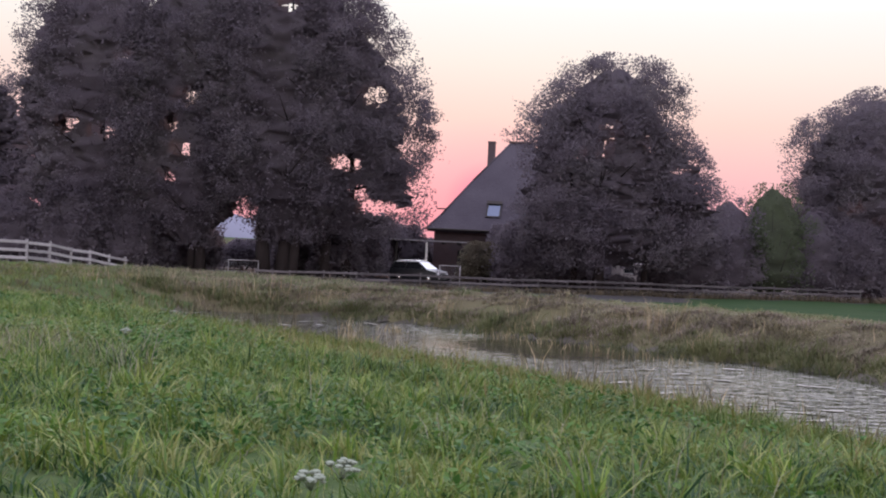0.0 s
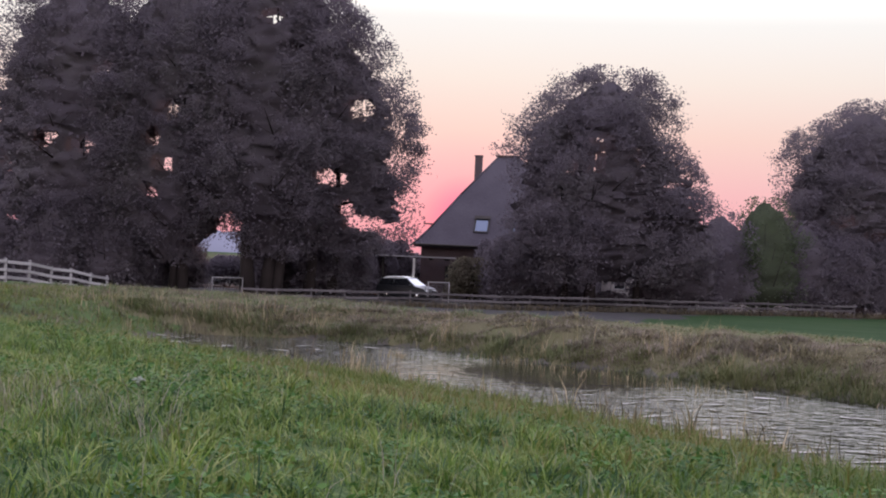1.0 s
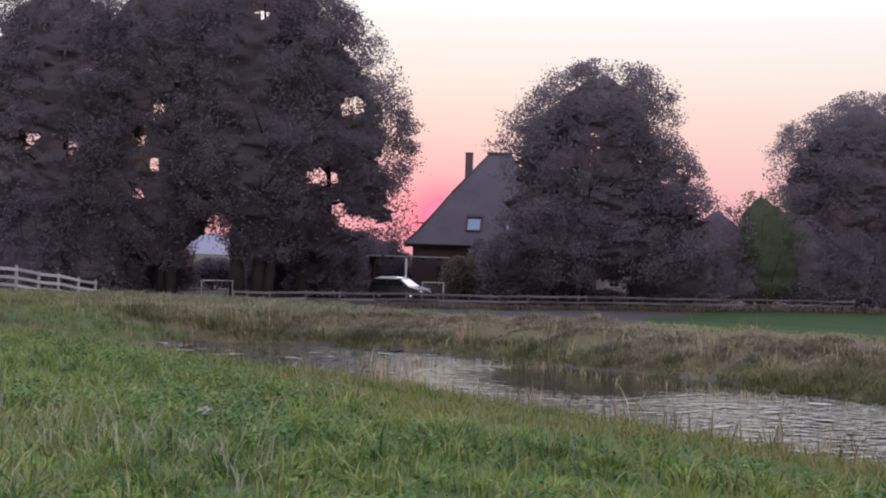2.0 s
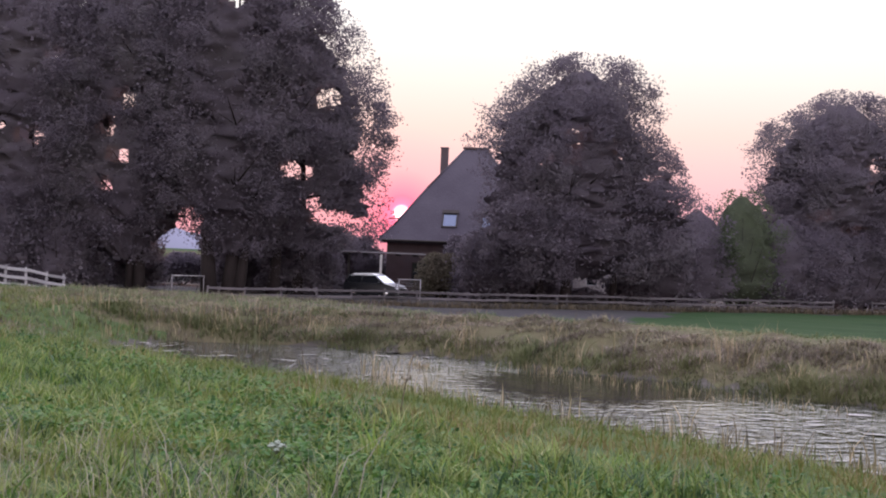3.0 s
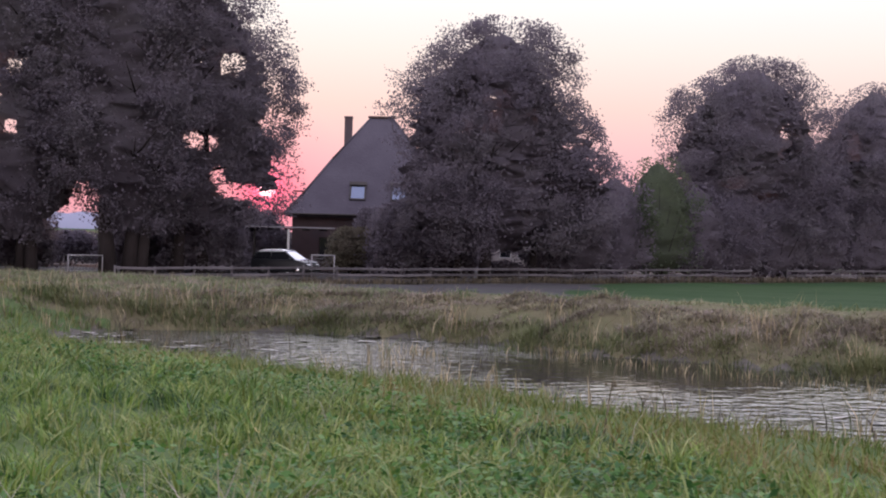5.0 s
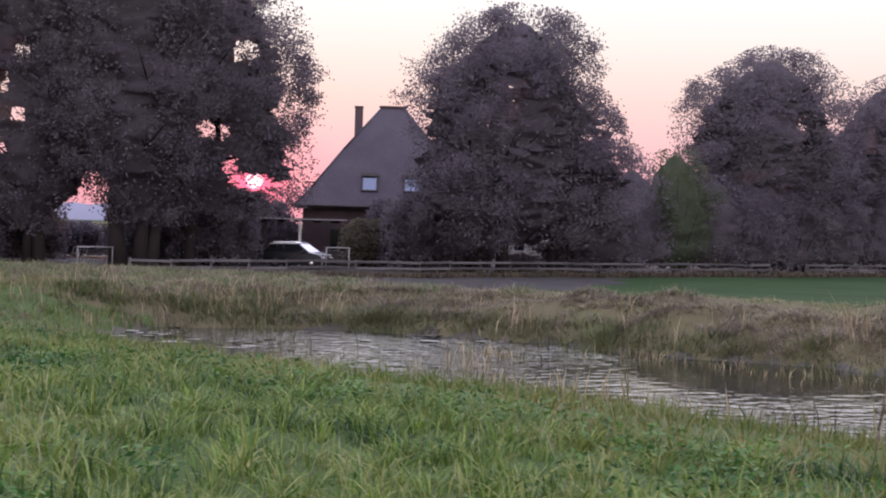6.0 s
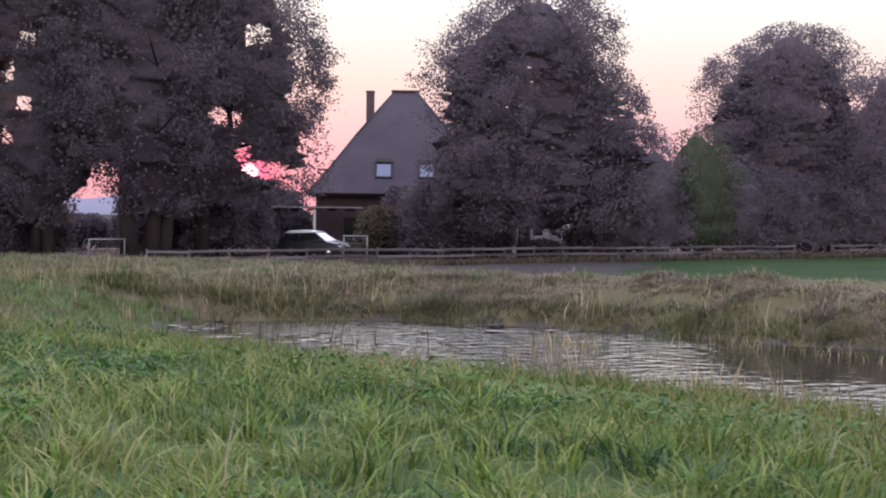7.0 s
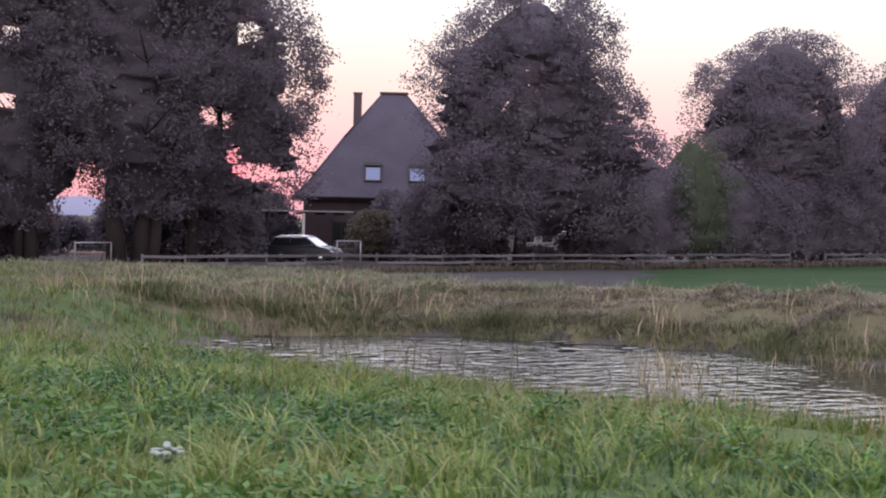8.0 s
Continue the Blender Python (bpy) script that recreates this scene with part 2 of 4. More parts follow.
# ---- builders ----
def mesh_of(name, verts, faces, mat, smooth=False):
    me = bpy.data.meshes.new(name)
    me.from_pydata([tuple(v) for v in verts], [], [tuple(f) for f in faces])
    me.materials.append(mat)
    if smooth:
        me.polygons.foreach_set("use_smooth", [True] * len(me.polygons))
    me.update()
    return me


def strips(name, verts, faces, mat, smooth=False):
    """A mesh from arrays of vertices (n, 3) and of triangles or quads (m, 3 or 4)."""
    me = bpy.data.meshes.new(name)
    verts, faces = np.asarray(verts, np.float32), np.asarray(faces, np.int32)
    k = faces.shape[1]
    me.vertices.add(len(verts))
    me.vertices.foreach_set("co", verts.ravel())
    me.loops.add(faces.size)
    me.loops.foreach_set("vertex_index", faces.ravel())
    me.polygons.add(len(faces))
    me.polygons.foreach_set("loop_start", np.arange(0, faces.size, k, dtype=np.int32))
    me.polygons.foreach_set("loop_total", np.full(len(faces), k, np.int32))
    if smooth:
        me.polygons.foreach_set("use_smooth", np.ones(len(faces), bool))
    me.materials.append(mat)
    me.update(calc_edges=True)
    return me


def part(name, bm, mat, parent, label=""):
    me = bpy.data.meshes.new(name)
    bm.to_mesh(me)
    bm.free()
    me.materials.append(mat)
    ob = new(name, me)
    ob.parent = parent
    return tagged(ob, label)


def thing(name, m, label, category, group="", kind=""):
    ob = new(name)
    ob.matrix_world = m
    ob.empty_display_size = 0.2
    return tagged(ob, label, category, group, kind)


def box(sx, sy, sz, at=(0, 0, 0), bevel=0.01, turn=None):
    """A box with eased edges; at is the middle of its underside."""
    bm = bmesh.new()
    bmesh.ops.create_cube(bm, size=1)
    bmesh.ops.scale(bm, vec=(sx, sy, sz), verts=bm.verts)
    if bevel:
        bmesh.ops.bevel(bm, geom=bm.edges[:], offset=min(bevel, 0.45 * min(sx, sy, sz)), segments=1, affect="EDGES", profile=0.5)
    bmesh.ops.translate(bm, vec=(0, 0, sz / 2), verts=bm.verts)
    if turn is not None:
        bmesh.ops.transform(bm, matrix=turn, verts=bm.verts)
    bmesh.ops.translate(bm, vec=at, verts=bm.verts)
    return bm


def rod(a, b, r1, r2=None, segs=8):
    """A round bar from a to b."""
    a, b = Vector(a), Vector(b)
    bm = bmesh.new()
    bmesh.ops.create_cone(bm, cap_ends=True, segments=segs, radius1=r1, radius2=r1 if r2 is None else r2, depth=(b - a).length)
    m = Matrix.Translation((a + b) / 2) @ (b - a).to_track_quat("Z", "Y").to_matrix().to_4x4()
    bmesh.ops.transform(bm, matrix=m, verts=bm.verts)
    for f in bm.faces:
        f.smooth = True
    return bm


def joined(*bms):
    """Several bmeshes as one."""
    out = bmesh.new()
    me = bpy.data.meshes.new("joint")
    for bm in bms:
        bm.to_mesh(me)
        out.from_mesh(me)
        bm.free()
    bpy.data.meshes.remove(me)
    return out


# ---- the lie of the land: a low dyke, a ditch along it, a rough bank, then flat pasture ----
AX, AY = -8.7, 0.4
DX, DY = -0.455, 0.890
NX, NY = 0.890, 0.455
WATER_Z, FIELD_Z = 0.1, -0.1


def along(x, y):
    """Distance along the dyke and across it."""
    return (x - AX) * DX + (y - AY) * DY, (x - AX) * NX + (y - AY) * NY


def place(u, v):
    return AX + u * DX + v * NX, AY + u * DY + v * NY


def ease(x, a, b):
    k = np.clip((x - a) / (b - a), 0, 1)
    return k * k * (3 - 2 * k)


def lumps(x, y, size, seed):
    """Smooth uneven ground: a few crossing waves, -1 to 1."""
    r = np.random.RandomState(seed)
    z = 0.0
    for k in range(6):
        a, ph, f = r.uniform(0, 6.28), r.uniform(0, 6.28), r.uniform(0.6, 1.8) / size
        z = z + np.sin((x * np.cos(a) + y * np.sin(a)) * f * 6.28 + ph)
    return z / 6 * 1.6


def far_edge(u):
    """How far across the dyke the ditch's far water line lies."""
    return np.interp(u, [-60, 0, 18, 25, 28, 32, 36, 40, 42.3, 43.6, 46], [25.6, 24.7, 24.5, 25.0, 24.6, 23.6, 22.9, 21.6, 19.8, 17.6, 15.6]) + 0.25 * np.sin(u * 0.9) + 0.15 * np.sin(u * 2.3 + 1)


def near_edge(u):
    return np.interp(u, [-60, 15, 22, 28, 32, 36, 40, 48], [16.4, 16.4, 16.1, 15.7, 15.1, 14.1, 14.0, 14.8]) + 0.3 * np.sin(u * 0.7 + 2) + 0.15 * np.sin(u * 1.9)


def land(x, y):
    x, y = np.asarray(x, float), np.asarray(y, float)
    u, v = along(x, y)
    top = np.interp(u, [-20, 5, 15, 40, 120], [1.55, 1.55, 1.42, 1.30, 1.2])
    ne, fe = near_edge(u), far_edge(u)
    s = (v - 3) / (ne - 3)
    far_down = np.interp(u, [26, 38], [0, 1])
    s = np.clip(s, 0, 2)
    near = top + (WATER_Z - top) * (far_down * (0.5 * s + 0.5 * s ** 1.6) + (1 - far_down) * (0.22 * s + 0.78 * s ** 1.9))
    near = np.maximum(near, -0.5)
    near = np.where(v < 3, top, near)
    w = v - fe
    crest = np.interp(u, [0, 20, 35, 45, 70], [1.05, 1.2, 1.16, 1.08, 1.0])
    bank = np.interp(w, [-2, 0, 0.9, 2.3, 3.4, 5.2, 8.0, 12.5], [-0.5, 0.1, 0.46, 0.84, 0.97, 1.0, 0.93, 0.0])
    bank = np.where(w > 0, WATER_Z + (crest - WATER_Z) * (bank - 0.1) / 0.9, bank)
    bank = np.where(w > 12.5, FIELD_Z, bank)
    z = np.where(v < 0.5 * (ne + fe), near, bank)
    # past the ditch's end the ground is filled up, and falls to the fields behind
    dam = top + (1.0 - top) * ease(v, 4, 14)
    back = ease(y + 0.25 * (x + 20), 62, 82)
    dam = dam + (FIELD_Z - dam) * np.maximum(back * ease(v, 8, 22), ease(v, 26, 40))
    k = ease(u, 42, 47.5)
    z = z * (1 - k) + dam * k
    rough = np.where((v > ne) & (w < 0) & (u < 46), 0.3, 1.0)
    return z + rough * (0.05 * lumps(x, y, 6, 1) + 0.13 * lumps(x, y, 2.3, 2) * ease(w, -0.5, 1.2) * (1 - ease(w, 4, 7)))


def axis(lo, hi, step, far):
    mid = np.arange(lo, hi + step, step)
    a = [hi + s for s in np.cumsum([step * 1.25 ** k for k in range(60)]) if hi + s < far]
    b = [lo - s for s in np.cumsum([step * 1.25 ** k for k in range(60)]) if lo - s > -far]
    return np.concatenate([[-far], sorted(b), mid, a, [far]])


gx, gy = axis(-45, 45, 0.5, 4500), axis(-6, 85, 0.5, 4500)
xx, yy = np.meshgrid(gx, gy)
zz = land(xx, yy)
cols = len(gx)
idx = np.arange(len(gx) * len(gy)).reshape(len(gy), cols)
quads = np.stack([idx[:-1, :-1], idx[:-1, 1:], idx[1:, 1:], idx[1:, :-1]], -1).reshape(-1, 4)
ground_mesh = strips("ground", np.stack([xx, yy, zz], -1).reshape(-1, 3), quads, M_GROUND, True)
for m in (M_FIELD, M_YARD, M_MUD, M_BANK):
    ground_mesh.materials.append(m)
cx, cy = xx.reshape(-1)[quads].mean(1), yy.reshape(-1)[quads].mean(1)
cu, cv = along(cx, cy)
cw = cv - far_edge(cu)
fence_y = 86.0 + 0.426 * cx
mat_no = np.zeros(len(quads), np.int32)
mat_no[(cw > -1) & (cw < 10) & (cu < 60)] = 4
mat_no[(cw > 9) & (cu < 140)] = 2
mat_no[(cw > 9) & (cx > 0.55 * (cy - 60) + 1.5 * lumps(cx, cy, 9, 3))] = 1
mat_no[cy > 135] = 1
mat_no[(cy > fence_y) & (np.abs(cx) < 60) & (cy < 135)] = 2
mat_no[(zz.reshape(-1)[quads].mean(1) < WATER_Z + 0.08) & (cv > 8) & (cw < 2)] = 3
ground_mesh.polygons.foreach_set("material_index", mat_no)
ground = tagged(new("ground", ground_mesh), "grassy dyke, ditch banks and flat pasture", "ground", kind="structure")

# the ditch's water
us = np.arange(-60, 48, 1.0)
wv = []
for u in us:
    for v in (near_edge(u) - 0.9, (near_edge(u) + far_edge(u)) / 2, far_edge(u) + 0.9):
        wv.append((*place(u, v), WATER_Z))
wq = [(3 * i + j, 3 * i + j + 1, 3 * i + j + 4, 3 * i + j + 3) for i in range(len(us) - 1) for j in (0, 1)]
water_mesh = mesh_of("water", wv, wq, M_WATER)
water_mesh.flip_normals() if water_mesh.polygons[0].normal.z < 0 else None
tagged(new("water", water_mesh), "rippled ditch water reflecting the evening sky", "water", kind="structure")


# ---- grass ----
RNG = np.random.RandomState(7)


def blades(name, x, y, height, width, lean, mat, label, rows=3, base=None, fan=None):
    """A stand of bent, tapering blades, one at each place."""
    n = len(x)
    z = land(x, y) - 0.03 if base is None else base
    b = RNG.uniform(0, 6.283, n) if fan is None else fan + RNG.normal(0, 0.7, n)
    a = b + 1.571 + RNG.normal(0, 0.6, n)
    lean = lean * RNG.uniform(0.3, 1.6, n) * height
    vs = []
    for k in range(rows):
        s = k / (rows - 1)
        w = width * (1 - s) ** 0.6 * 0.5 * (0.75 + 0.5 * math.sin(3.14 * s))
        ox, oy = np.cos(b) * lean * s ** 2, np.sin(b) * lean * s ** 2
        h = height * (s - 0.3 * s * s * s * np.clip(lean / height, 0, 1.5))
        px, py = x + ox, y + oy
        if k < rows - 1:
            vs.append(np.stack([px - np.cos(a) * w, py - np.sin(a) * w, z + h], -1))
            vs.append(np.stack([px + np.cos(a) * w, py + np.sin(a) * w, z + h], -1))
        else:
            vs.append(np.stack([px, py, z + h], -1))
    m = len(vs)
    verts = np.stack(vs, 1).reshape(-1, 3)
    off = (np.arange(n) * m)[:, None]
    tris = []
    for k in range(rows - 2):
        tris += [(2 * k, 2 * k + 1, 2 * k + 3), (2 * k, 2 * k + 3, 2 * k + 2)]
    tris.append((2 * rows - 4, 2 * rows - 3, 2 * rows - 2))
    faces = (off[:, None] + np.array(tris)[None]).reshape(-1, 3)
    ob = new(name, strips(name, verts, faces, mat))
    return tagged(ob, label, "grass", kind="stuff")


def scatter(n, u0, u1, v0, v1, clump=0.0, per=1):
    """n places in a stretch of the dyke, gathered in clumps where wanted."""
    if clump:
        m = max(1, n // per)
        u, v = RNG.uniform(u0, u1, m).repeat(per), RNG.uniform(v0, v1, m).repeat(per)
        du, dv = RNG.normal(0, clump, len(u)), RNG.normal(0, clump, len(v))
        fan = np.arctan2(du * DY + dv * NY, du * DX + dv * NX)
        u, v = u + du, v + dv
    else:
        u, v = RNG.uniform(u0, u1, n), RNG.uniform(v0, v1, n)
        fan = RNG.uniform(0, 6.283, n)
    x, y = place(u, v)
    return x, y, u, v, fan


def meadow(name, n, u0, u1, v0, v1, h, w, lean, mat, label, clump=0.0, per=1, rows=3):
    x, y, u, v, fan = scatter(n, u0, u1, v0, v1, clump, per)
    tall = RNG.uniform(0.4, 1.5, len(x) // per + 1).repeat(per)[: len(x)]
    tuft = lumps(x, y, 0.8, 13)
    ok = (land(x, y) > WATER_Z + 0.04) & (RNG.random_sample(len(x)) > 0.9 * np.clip(-0.1 - tuft, 0, 1))
    x, y, tall, tuft, fan = x[ok], y[ok], tall[ok], tuft[ok], fan[ok]
    hh = h * tall * RNG.uniform(0.6, 1.2, len(x)) * (1 + 0.3 * lumps(x, y, 3.0, 11) + 0.6 * tuft)
    return blades(name, x, y, np.clip(hh, 0.04, 2), w * RNG.uniform(0.6, 1.3, len(x)), lean, mat, label, rows, None, fan)


meadow("near_grass", 100000, 5, 36, 1.0, 9.0, 0.165, 0.0145, 0.75, M_GRASS, "lush long green meadow grass on the dyke", 0.075, 20)
meadow("broad_grass", 26000, 5, 36, 1.0, 9.0, 0.19, 0.019, 0.95, M_GRASS, "broad arching blades in the meadow", 0.055, 12, 4)
meadow("pale_grass", 13000, 5, 36, 1.0, 9.0, 0.2, 0.0165, 0.8, M_TUFT, "bright green tufts in the meadow", 0.07, 30, 4)
meadow("slope_grass", 62000, 4, 58, 7, 16.4, 0.21, 0.017, 0.7, M_SLOPE, "olive meadow grass sloping to the ditch", 0.10, 14)
meadow("end_grass", 19000, 40, 60, 8, 27, 0.2, 0.026, 0.8, M_RUSH, "rough grass round the end of the ditch", 0.2, 18)
meadow("end_grass", 19000, 40, 62, 8, 27, 0.18, 0.026, 0.8, M_CREST, "green grass round the end of the ditch", 0.2, 18)
meadow("dyke_grass", 24000, 32, 75, -8, 14, 0.24, 0.024, 0.7, M_GRASS, "green meadow grass along the dyke", 0.12, 12)
meadow("fine_grass", 15000, 5, 34, 1.0, 9.5, 0.2, 0.009, 0.8, M_TUFT, "fine pale blades among the meadow grass", 0.2, 10)
meadow("seed_grass", 4200, 4, 50, 1.5, 14, 0.3, 0.006, 0.5, M_SEED, "pale seeding grass stems in the meadow", 0.30, 12)
meadow("seed_patch", 1500, 11.5, 17, 1.5, 4.5, 0.36, 0.007, 0.6, M_SEED, "patch of pale mauve seeding grass", 0.25, 16)
meadow("edge_rushes", 1500, 0, 44, 14.2, 16.5, 0.42, 0.022, 0.3, M_REED, "sparse stalks at the near water edge", 0.15, 7)


def bank_stuff(name, n, u0, u1, w0, w1, h, w, lean, mat, label, clump=0.25, per=14):
    x, y, u, v, fan = scatter(n, u0, u1, w0, w1, clump, per)
    tall = RNG.uniform(0.5, 1.5, len(x) // per + 1).repeat(per)[: len(x)]
    v = v + far_edge(u)
    x, y = place(u, v)
    ok = v > far_edge(u) - 0.35
    x, y, fan, tall = x[ok], y[ok], fan[ok], tall[ok]
    hh = h * tall * RNG.uniform(0.6, 1.2, len(x)) * (1 + 0.45 * lumps(x, y, 4.0, 12))
    return blades(name, x, y, np.clip(hh, 0.05, 2), w * RNG.uniform(0.6, 1.3, len(x)), lean, mat, label, 3, None, fan)


bank_stuff("crest_grass", 32000, -8, 62, 3.4, 11, 0.15, 0.032, 1.1, M_CREST, "short dull green grass along the crest of the far bank", 0.22, 26)
bank_stuff("lip_grass", 16000, -8, 50, 1.9, 3.8, 0.17, 0.03, 1.2, M_LIP, "dry tan tussocks along the lip of the far bank", 0.17, 40)
bank_stuff("end_bank_grass", 12000, 41, 62, 0.2, 5, 0.17, 0.03, 1.0, M_CREST, "dull green grass on the bank at the end of the ditch", 0.18, 26)
bank_stuff("bank_grass", 42000, -8, 47, 0.4, 4.0, 0.17, 0.03, 1.1, M_RUSH, "rough tussocky mauve-brown grass on the far bank", 0.16, 30)
bank_stuff("bank_sedge", 15000, -8, 47, -0.2, 1.0, 0.22, 0.028, 0.8, M_SEDGE, "olive sedge along the far water edge", 0.2, 34)
bank_stuff("dry_reeds", 1100, 0, 50, -0.3, 2.2, 0.55, 0.024, 0.4, M_REED, "pale dry reeds on the far bank", 0.4, 22)
bank_stuff("green_sedge", 2600, 10, 46, -0.2, 1.0, 0.36, 0.024, 0.5, M_SEDGE, "green sedge clumps at the water edge", 0.25, 60)


# ---- leafy herbs among the grass ----
def herbs(count, per, u0, u1, v0, v1, seed):
    r = np.random.RandomState(seed)
    u, v = r.uniform(u0, u1, 3 * count), r.uniform(v0, v1, 3 * count)
    x, y = place(u, v)
    # herbs keep company: they stand in patches
    thick = lumps(x, y, 5.0, 31) + 0.5 * lumps(x, y, 1.3, 32) + r.uniform(-0.3, 0.3, len(x))
    pick = np.argsort(-thick)[:count]
    x, y = x[pick], y[pick]
    h = r.uniform(0.10, 0.30, count)
    x, y, h = x.repeat(per), y.repeat(per), h.repeat(per)
    n = len(x)
    x, y = x + r.normal(0, 0.07, n), y + r.normal(0, 0.07, n)
    p = np.stack([x, y, land(x, y) + h * r.uniform(0.3, 1.0, n)], -1)
    d = r.normal(size=(n, 3)) * np.array([1, 1, 0.4])
    d /= np.linalg.norm(d, axis=1)[:, None]
    e = np.cross(d, np.array([0, 0, 1.0]) + 0.5 * r.normal(size=(n, 3)))
    e /= np.linalg.norm(e, axis=1)[:, None]
    ln, k = r.uniform(0.03, 0.085, n)[:, None], r.uniform(0.18, 0.30, n)[:, None]
    verts = np.stack([p, p + d * ln * 0.5 + e * ln * k, p + d * ln, p + d * ln * 0.5 - e * ln * k], 1).reshape(-1, 3)
    return strips("meadow_herbs", verts, np.arange(4 * n).reshape(-1, 4), M_HERB)


tagged(new("meadow_herbs", herbs(1100, 26, 5, 36, 1.2, 9.5, 9)), "low leafy blue-green herbs among the grass", "herbs", kind="stuff")


def emergent(name, n, spots, mat, h, label):
    """Sedge that stands in the shallow water, in loose stands round the given places along and across the ditch."""
    us, vs = [], []
    for u, v, s in spots:
        us.append(RNG.normal(u, s * 1.6, n)), vs.append(RNG.normal(v, s * 0.5, n))
    u, v = np.concatenate(us), np.concatenate(vs)
    x, y = place(u, v)
    return blades(name, x, y, h * RNG.uniform(0.4, 1.2, len(x)), RNG.uniform(0.012, 0.026, len(x)), 0.5, mat, label, base=np.maximum(land(x, y), WATER_Z) - 0.05)


emergent("brown_sedge", 100, [(32.5, 22.2, 0.6), (29.0, 22.4, 0.8), (26, 22.6, 0.8), (34.5, 19.6, 0.4), (31, 16.2, 0.4)], M_REED, 0.34, "brown sedge standing in the shallow water")
emergent("green_sedge", 120, [(27.5, 23.6, 0.6), (34.5, 22.2, 0.5), (30, 15.6, 0.5), (24, 15.8, 0.5), (43.0, 16.0, 0.7), (44.5, 14.6, 0.8), (42.6, 18.6, 0.6), (45.5, 17.0, 0.8)], M_SEDGE, 0.34, "green sedge standing in the shallow water")


emergent("pale_reeds", 45, [(45.5, 16.5, 0.6), (47.0, 15.0, 0.6), (44.0, 18.6, 0.5), (46, 13.5, 0.6), (42.4, 20.6, 0.4), (33, 17.2, 0.25)], M_REED, 0.8, "pale dry reeds round the end of the ditch")
emergent("edge_stalks", 60, [(16, 15.6, 0.9), (20, 15.3, 0.7), (12, 15.5, 0.8), (24.5, 15.6, 0.6), (38, 15.9, 0.8), (41, 15.7, 0.7)], M_MUDSTALK, 0.7, "dark stalks standing at the near water edge")


# ---- mats of weed afloat on the ditch ----
def floating_weed(count, seed):
    r = np.random.RandomState(seed)
    vs, fs = [], []
    while len(fs) < count:
        u = r.uniform(-12, 44)
        f = r.uniform(0, 1)
        v = near_edge(u) + f * (far_edge(u) - near_edge(u))
        x, y = place(u, v)
        want = float(lumps(np.array(x), np.array(y), 9.0, 21)) + (0.4 if u > 36 else 0.0) - (3.0 if 24 < u < 37 else 0.0)
        if want < r.uniform(-0.5, 0.9):
            continue
        rx, ry, n, turn = r.uniform(0.10, 0.34), r.uniform(0.05, 0.16), 8, r.uniform(-0.5, 0.5)
        tx, ty = r.normal(0, 0.04), r.normal(-0.02, 0.04)
        ring = []
        for k in range(n):
            t = 6.283 * k / n
            q = r.uniform(0.65, 1.2)
            px, py = rx * q * math.cos(t), ry * q * math.sin(t)
            px, py = px * math.cos(turn) - py * math.sin(turn), px * math.sin(turn) + py * math.cos(turn)
            ring.append(len(vs))
            vs.append((x + px, y + py, WATER_Z + 0.02 + tx * px + ty * py))
        fs.append(tuple(ring))
    return mesh_of("floating_weed", vs, fs, M_WEED)


tagged(new("floating_weed", floating_weed(260, 5)), "pale mats of weed afloat on the ditch", "water weed", kind="stuff")


# ---- trees ----
def limb_mesh(name, segs):
    """Tapering round limbs: rows of start, end, radius at each."""
    bms = [rod(a, b, r1, r2, 7) for a, b, r1, r2 in segs]
    return joined(*bms)


def bough_mass(outline, thick, gaps, r, rings=64, around=72):
    """The dense uneven heart of a crown, pierced where the foliage has holes."""
    zs, left, right = (np.array(c, float) for c in zip(*outline))
    z = np.linspace(zs[0] + 0.3, zs[0] + 0.3 + (zs[-1] - zs[0] - 0.3) * (0.5 + 0.6 * thick), rings)[:, None]
    a = np.linspace(0, 6.2832, around, endpoint=False)[None, :]
    c, e = np.cos(a), np.sin(a)
    side = np.where(c > 0, np.interp(z, zs, right), np.interp(z, zs, left))
    deep = 0.42 * np.interp(z, zs, left + right)
    close = np.sqrt(np.clip(1 - np.linspace(0, 1, rings) ** 3, 0.02, 1))[:, None] * np.clip(np.linspace(0.3, 6, rings), 0, 1)[:, None]
    f = thick * close * (1 + 0.14 * lumps(6 * a + 0 * z, 1.6 * z, 4.5, r.randint(999)) + 0.24 * r.uniform(-1, 1, (rings, around)))
    p = np.stack([np.sign(c) * np.abs(c) ** 0.7 * side * f, np.sign(e) * np.abs(e) ** 0.8 * deep * 0.5 * f, z + 0 * a + r.uniform(-0.25, 0.25, (rings, around))], -1).reshape(-1, 3)
    i = np.arange(rings * around).reshape(rings, around)
    j = np.roll(i, -1, 1)
    q = np.stack([i[:-1], j[:-1], j[1:], i[1:]], -1).reshape(-1, 4)
    mid = p[q].mean(1)
    for g, rad, _ in gaps:
        q, mid = (w[(((mid - np.array(g)) / (np.array(rad) * 0.95 + np.array([0.15, 0, 0.15]))) ** 2).sum(1) > 1] for w in (q, mid))
    return p, q


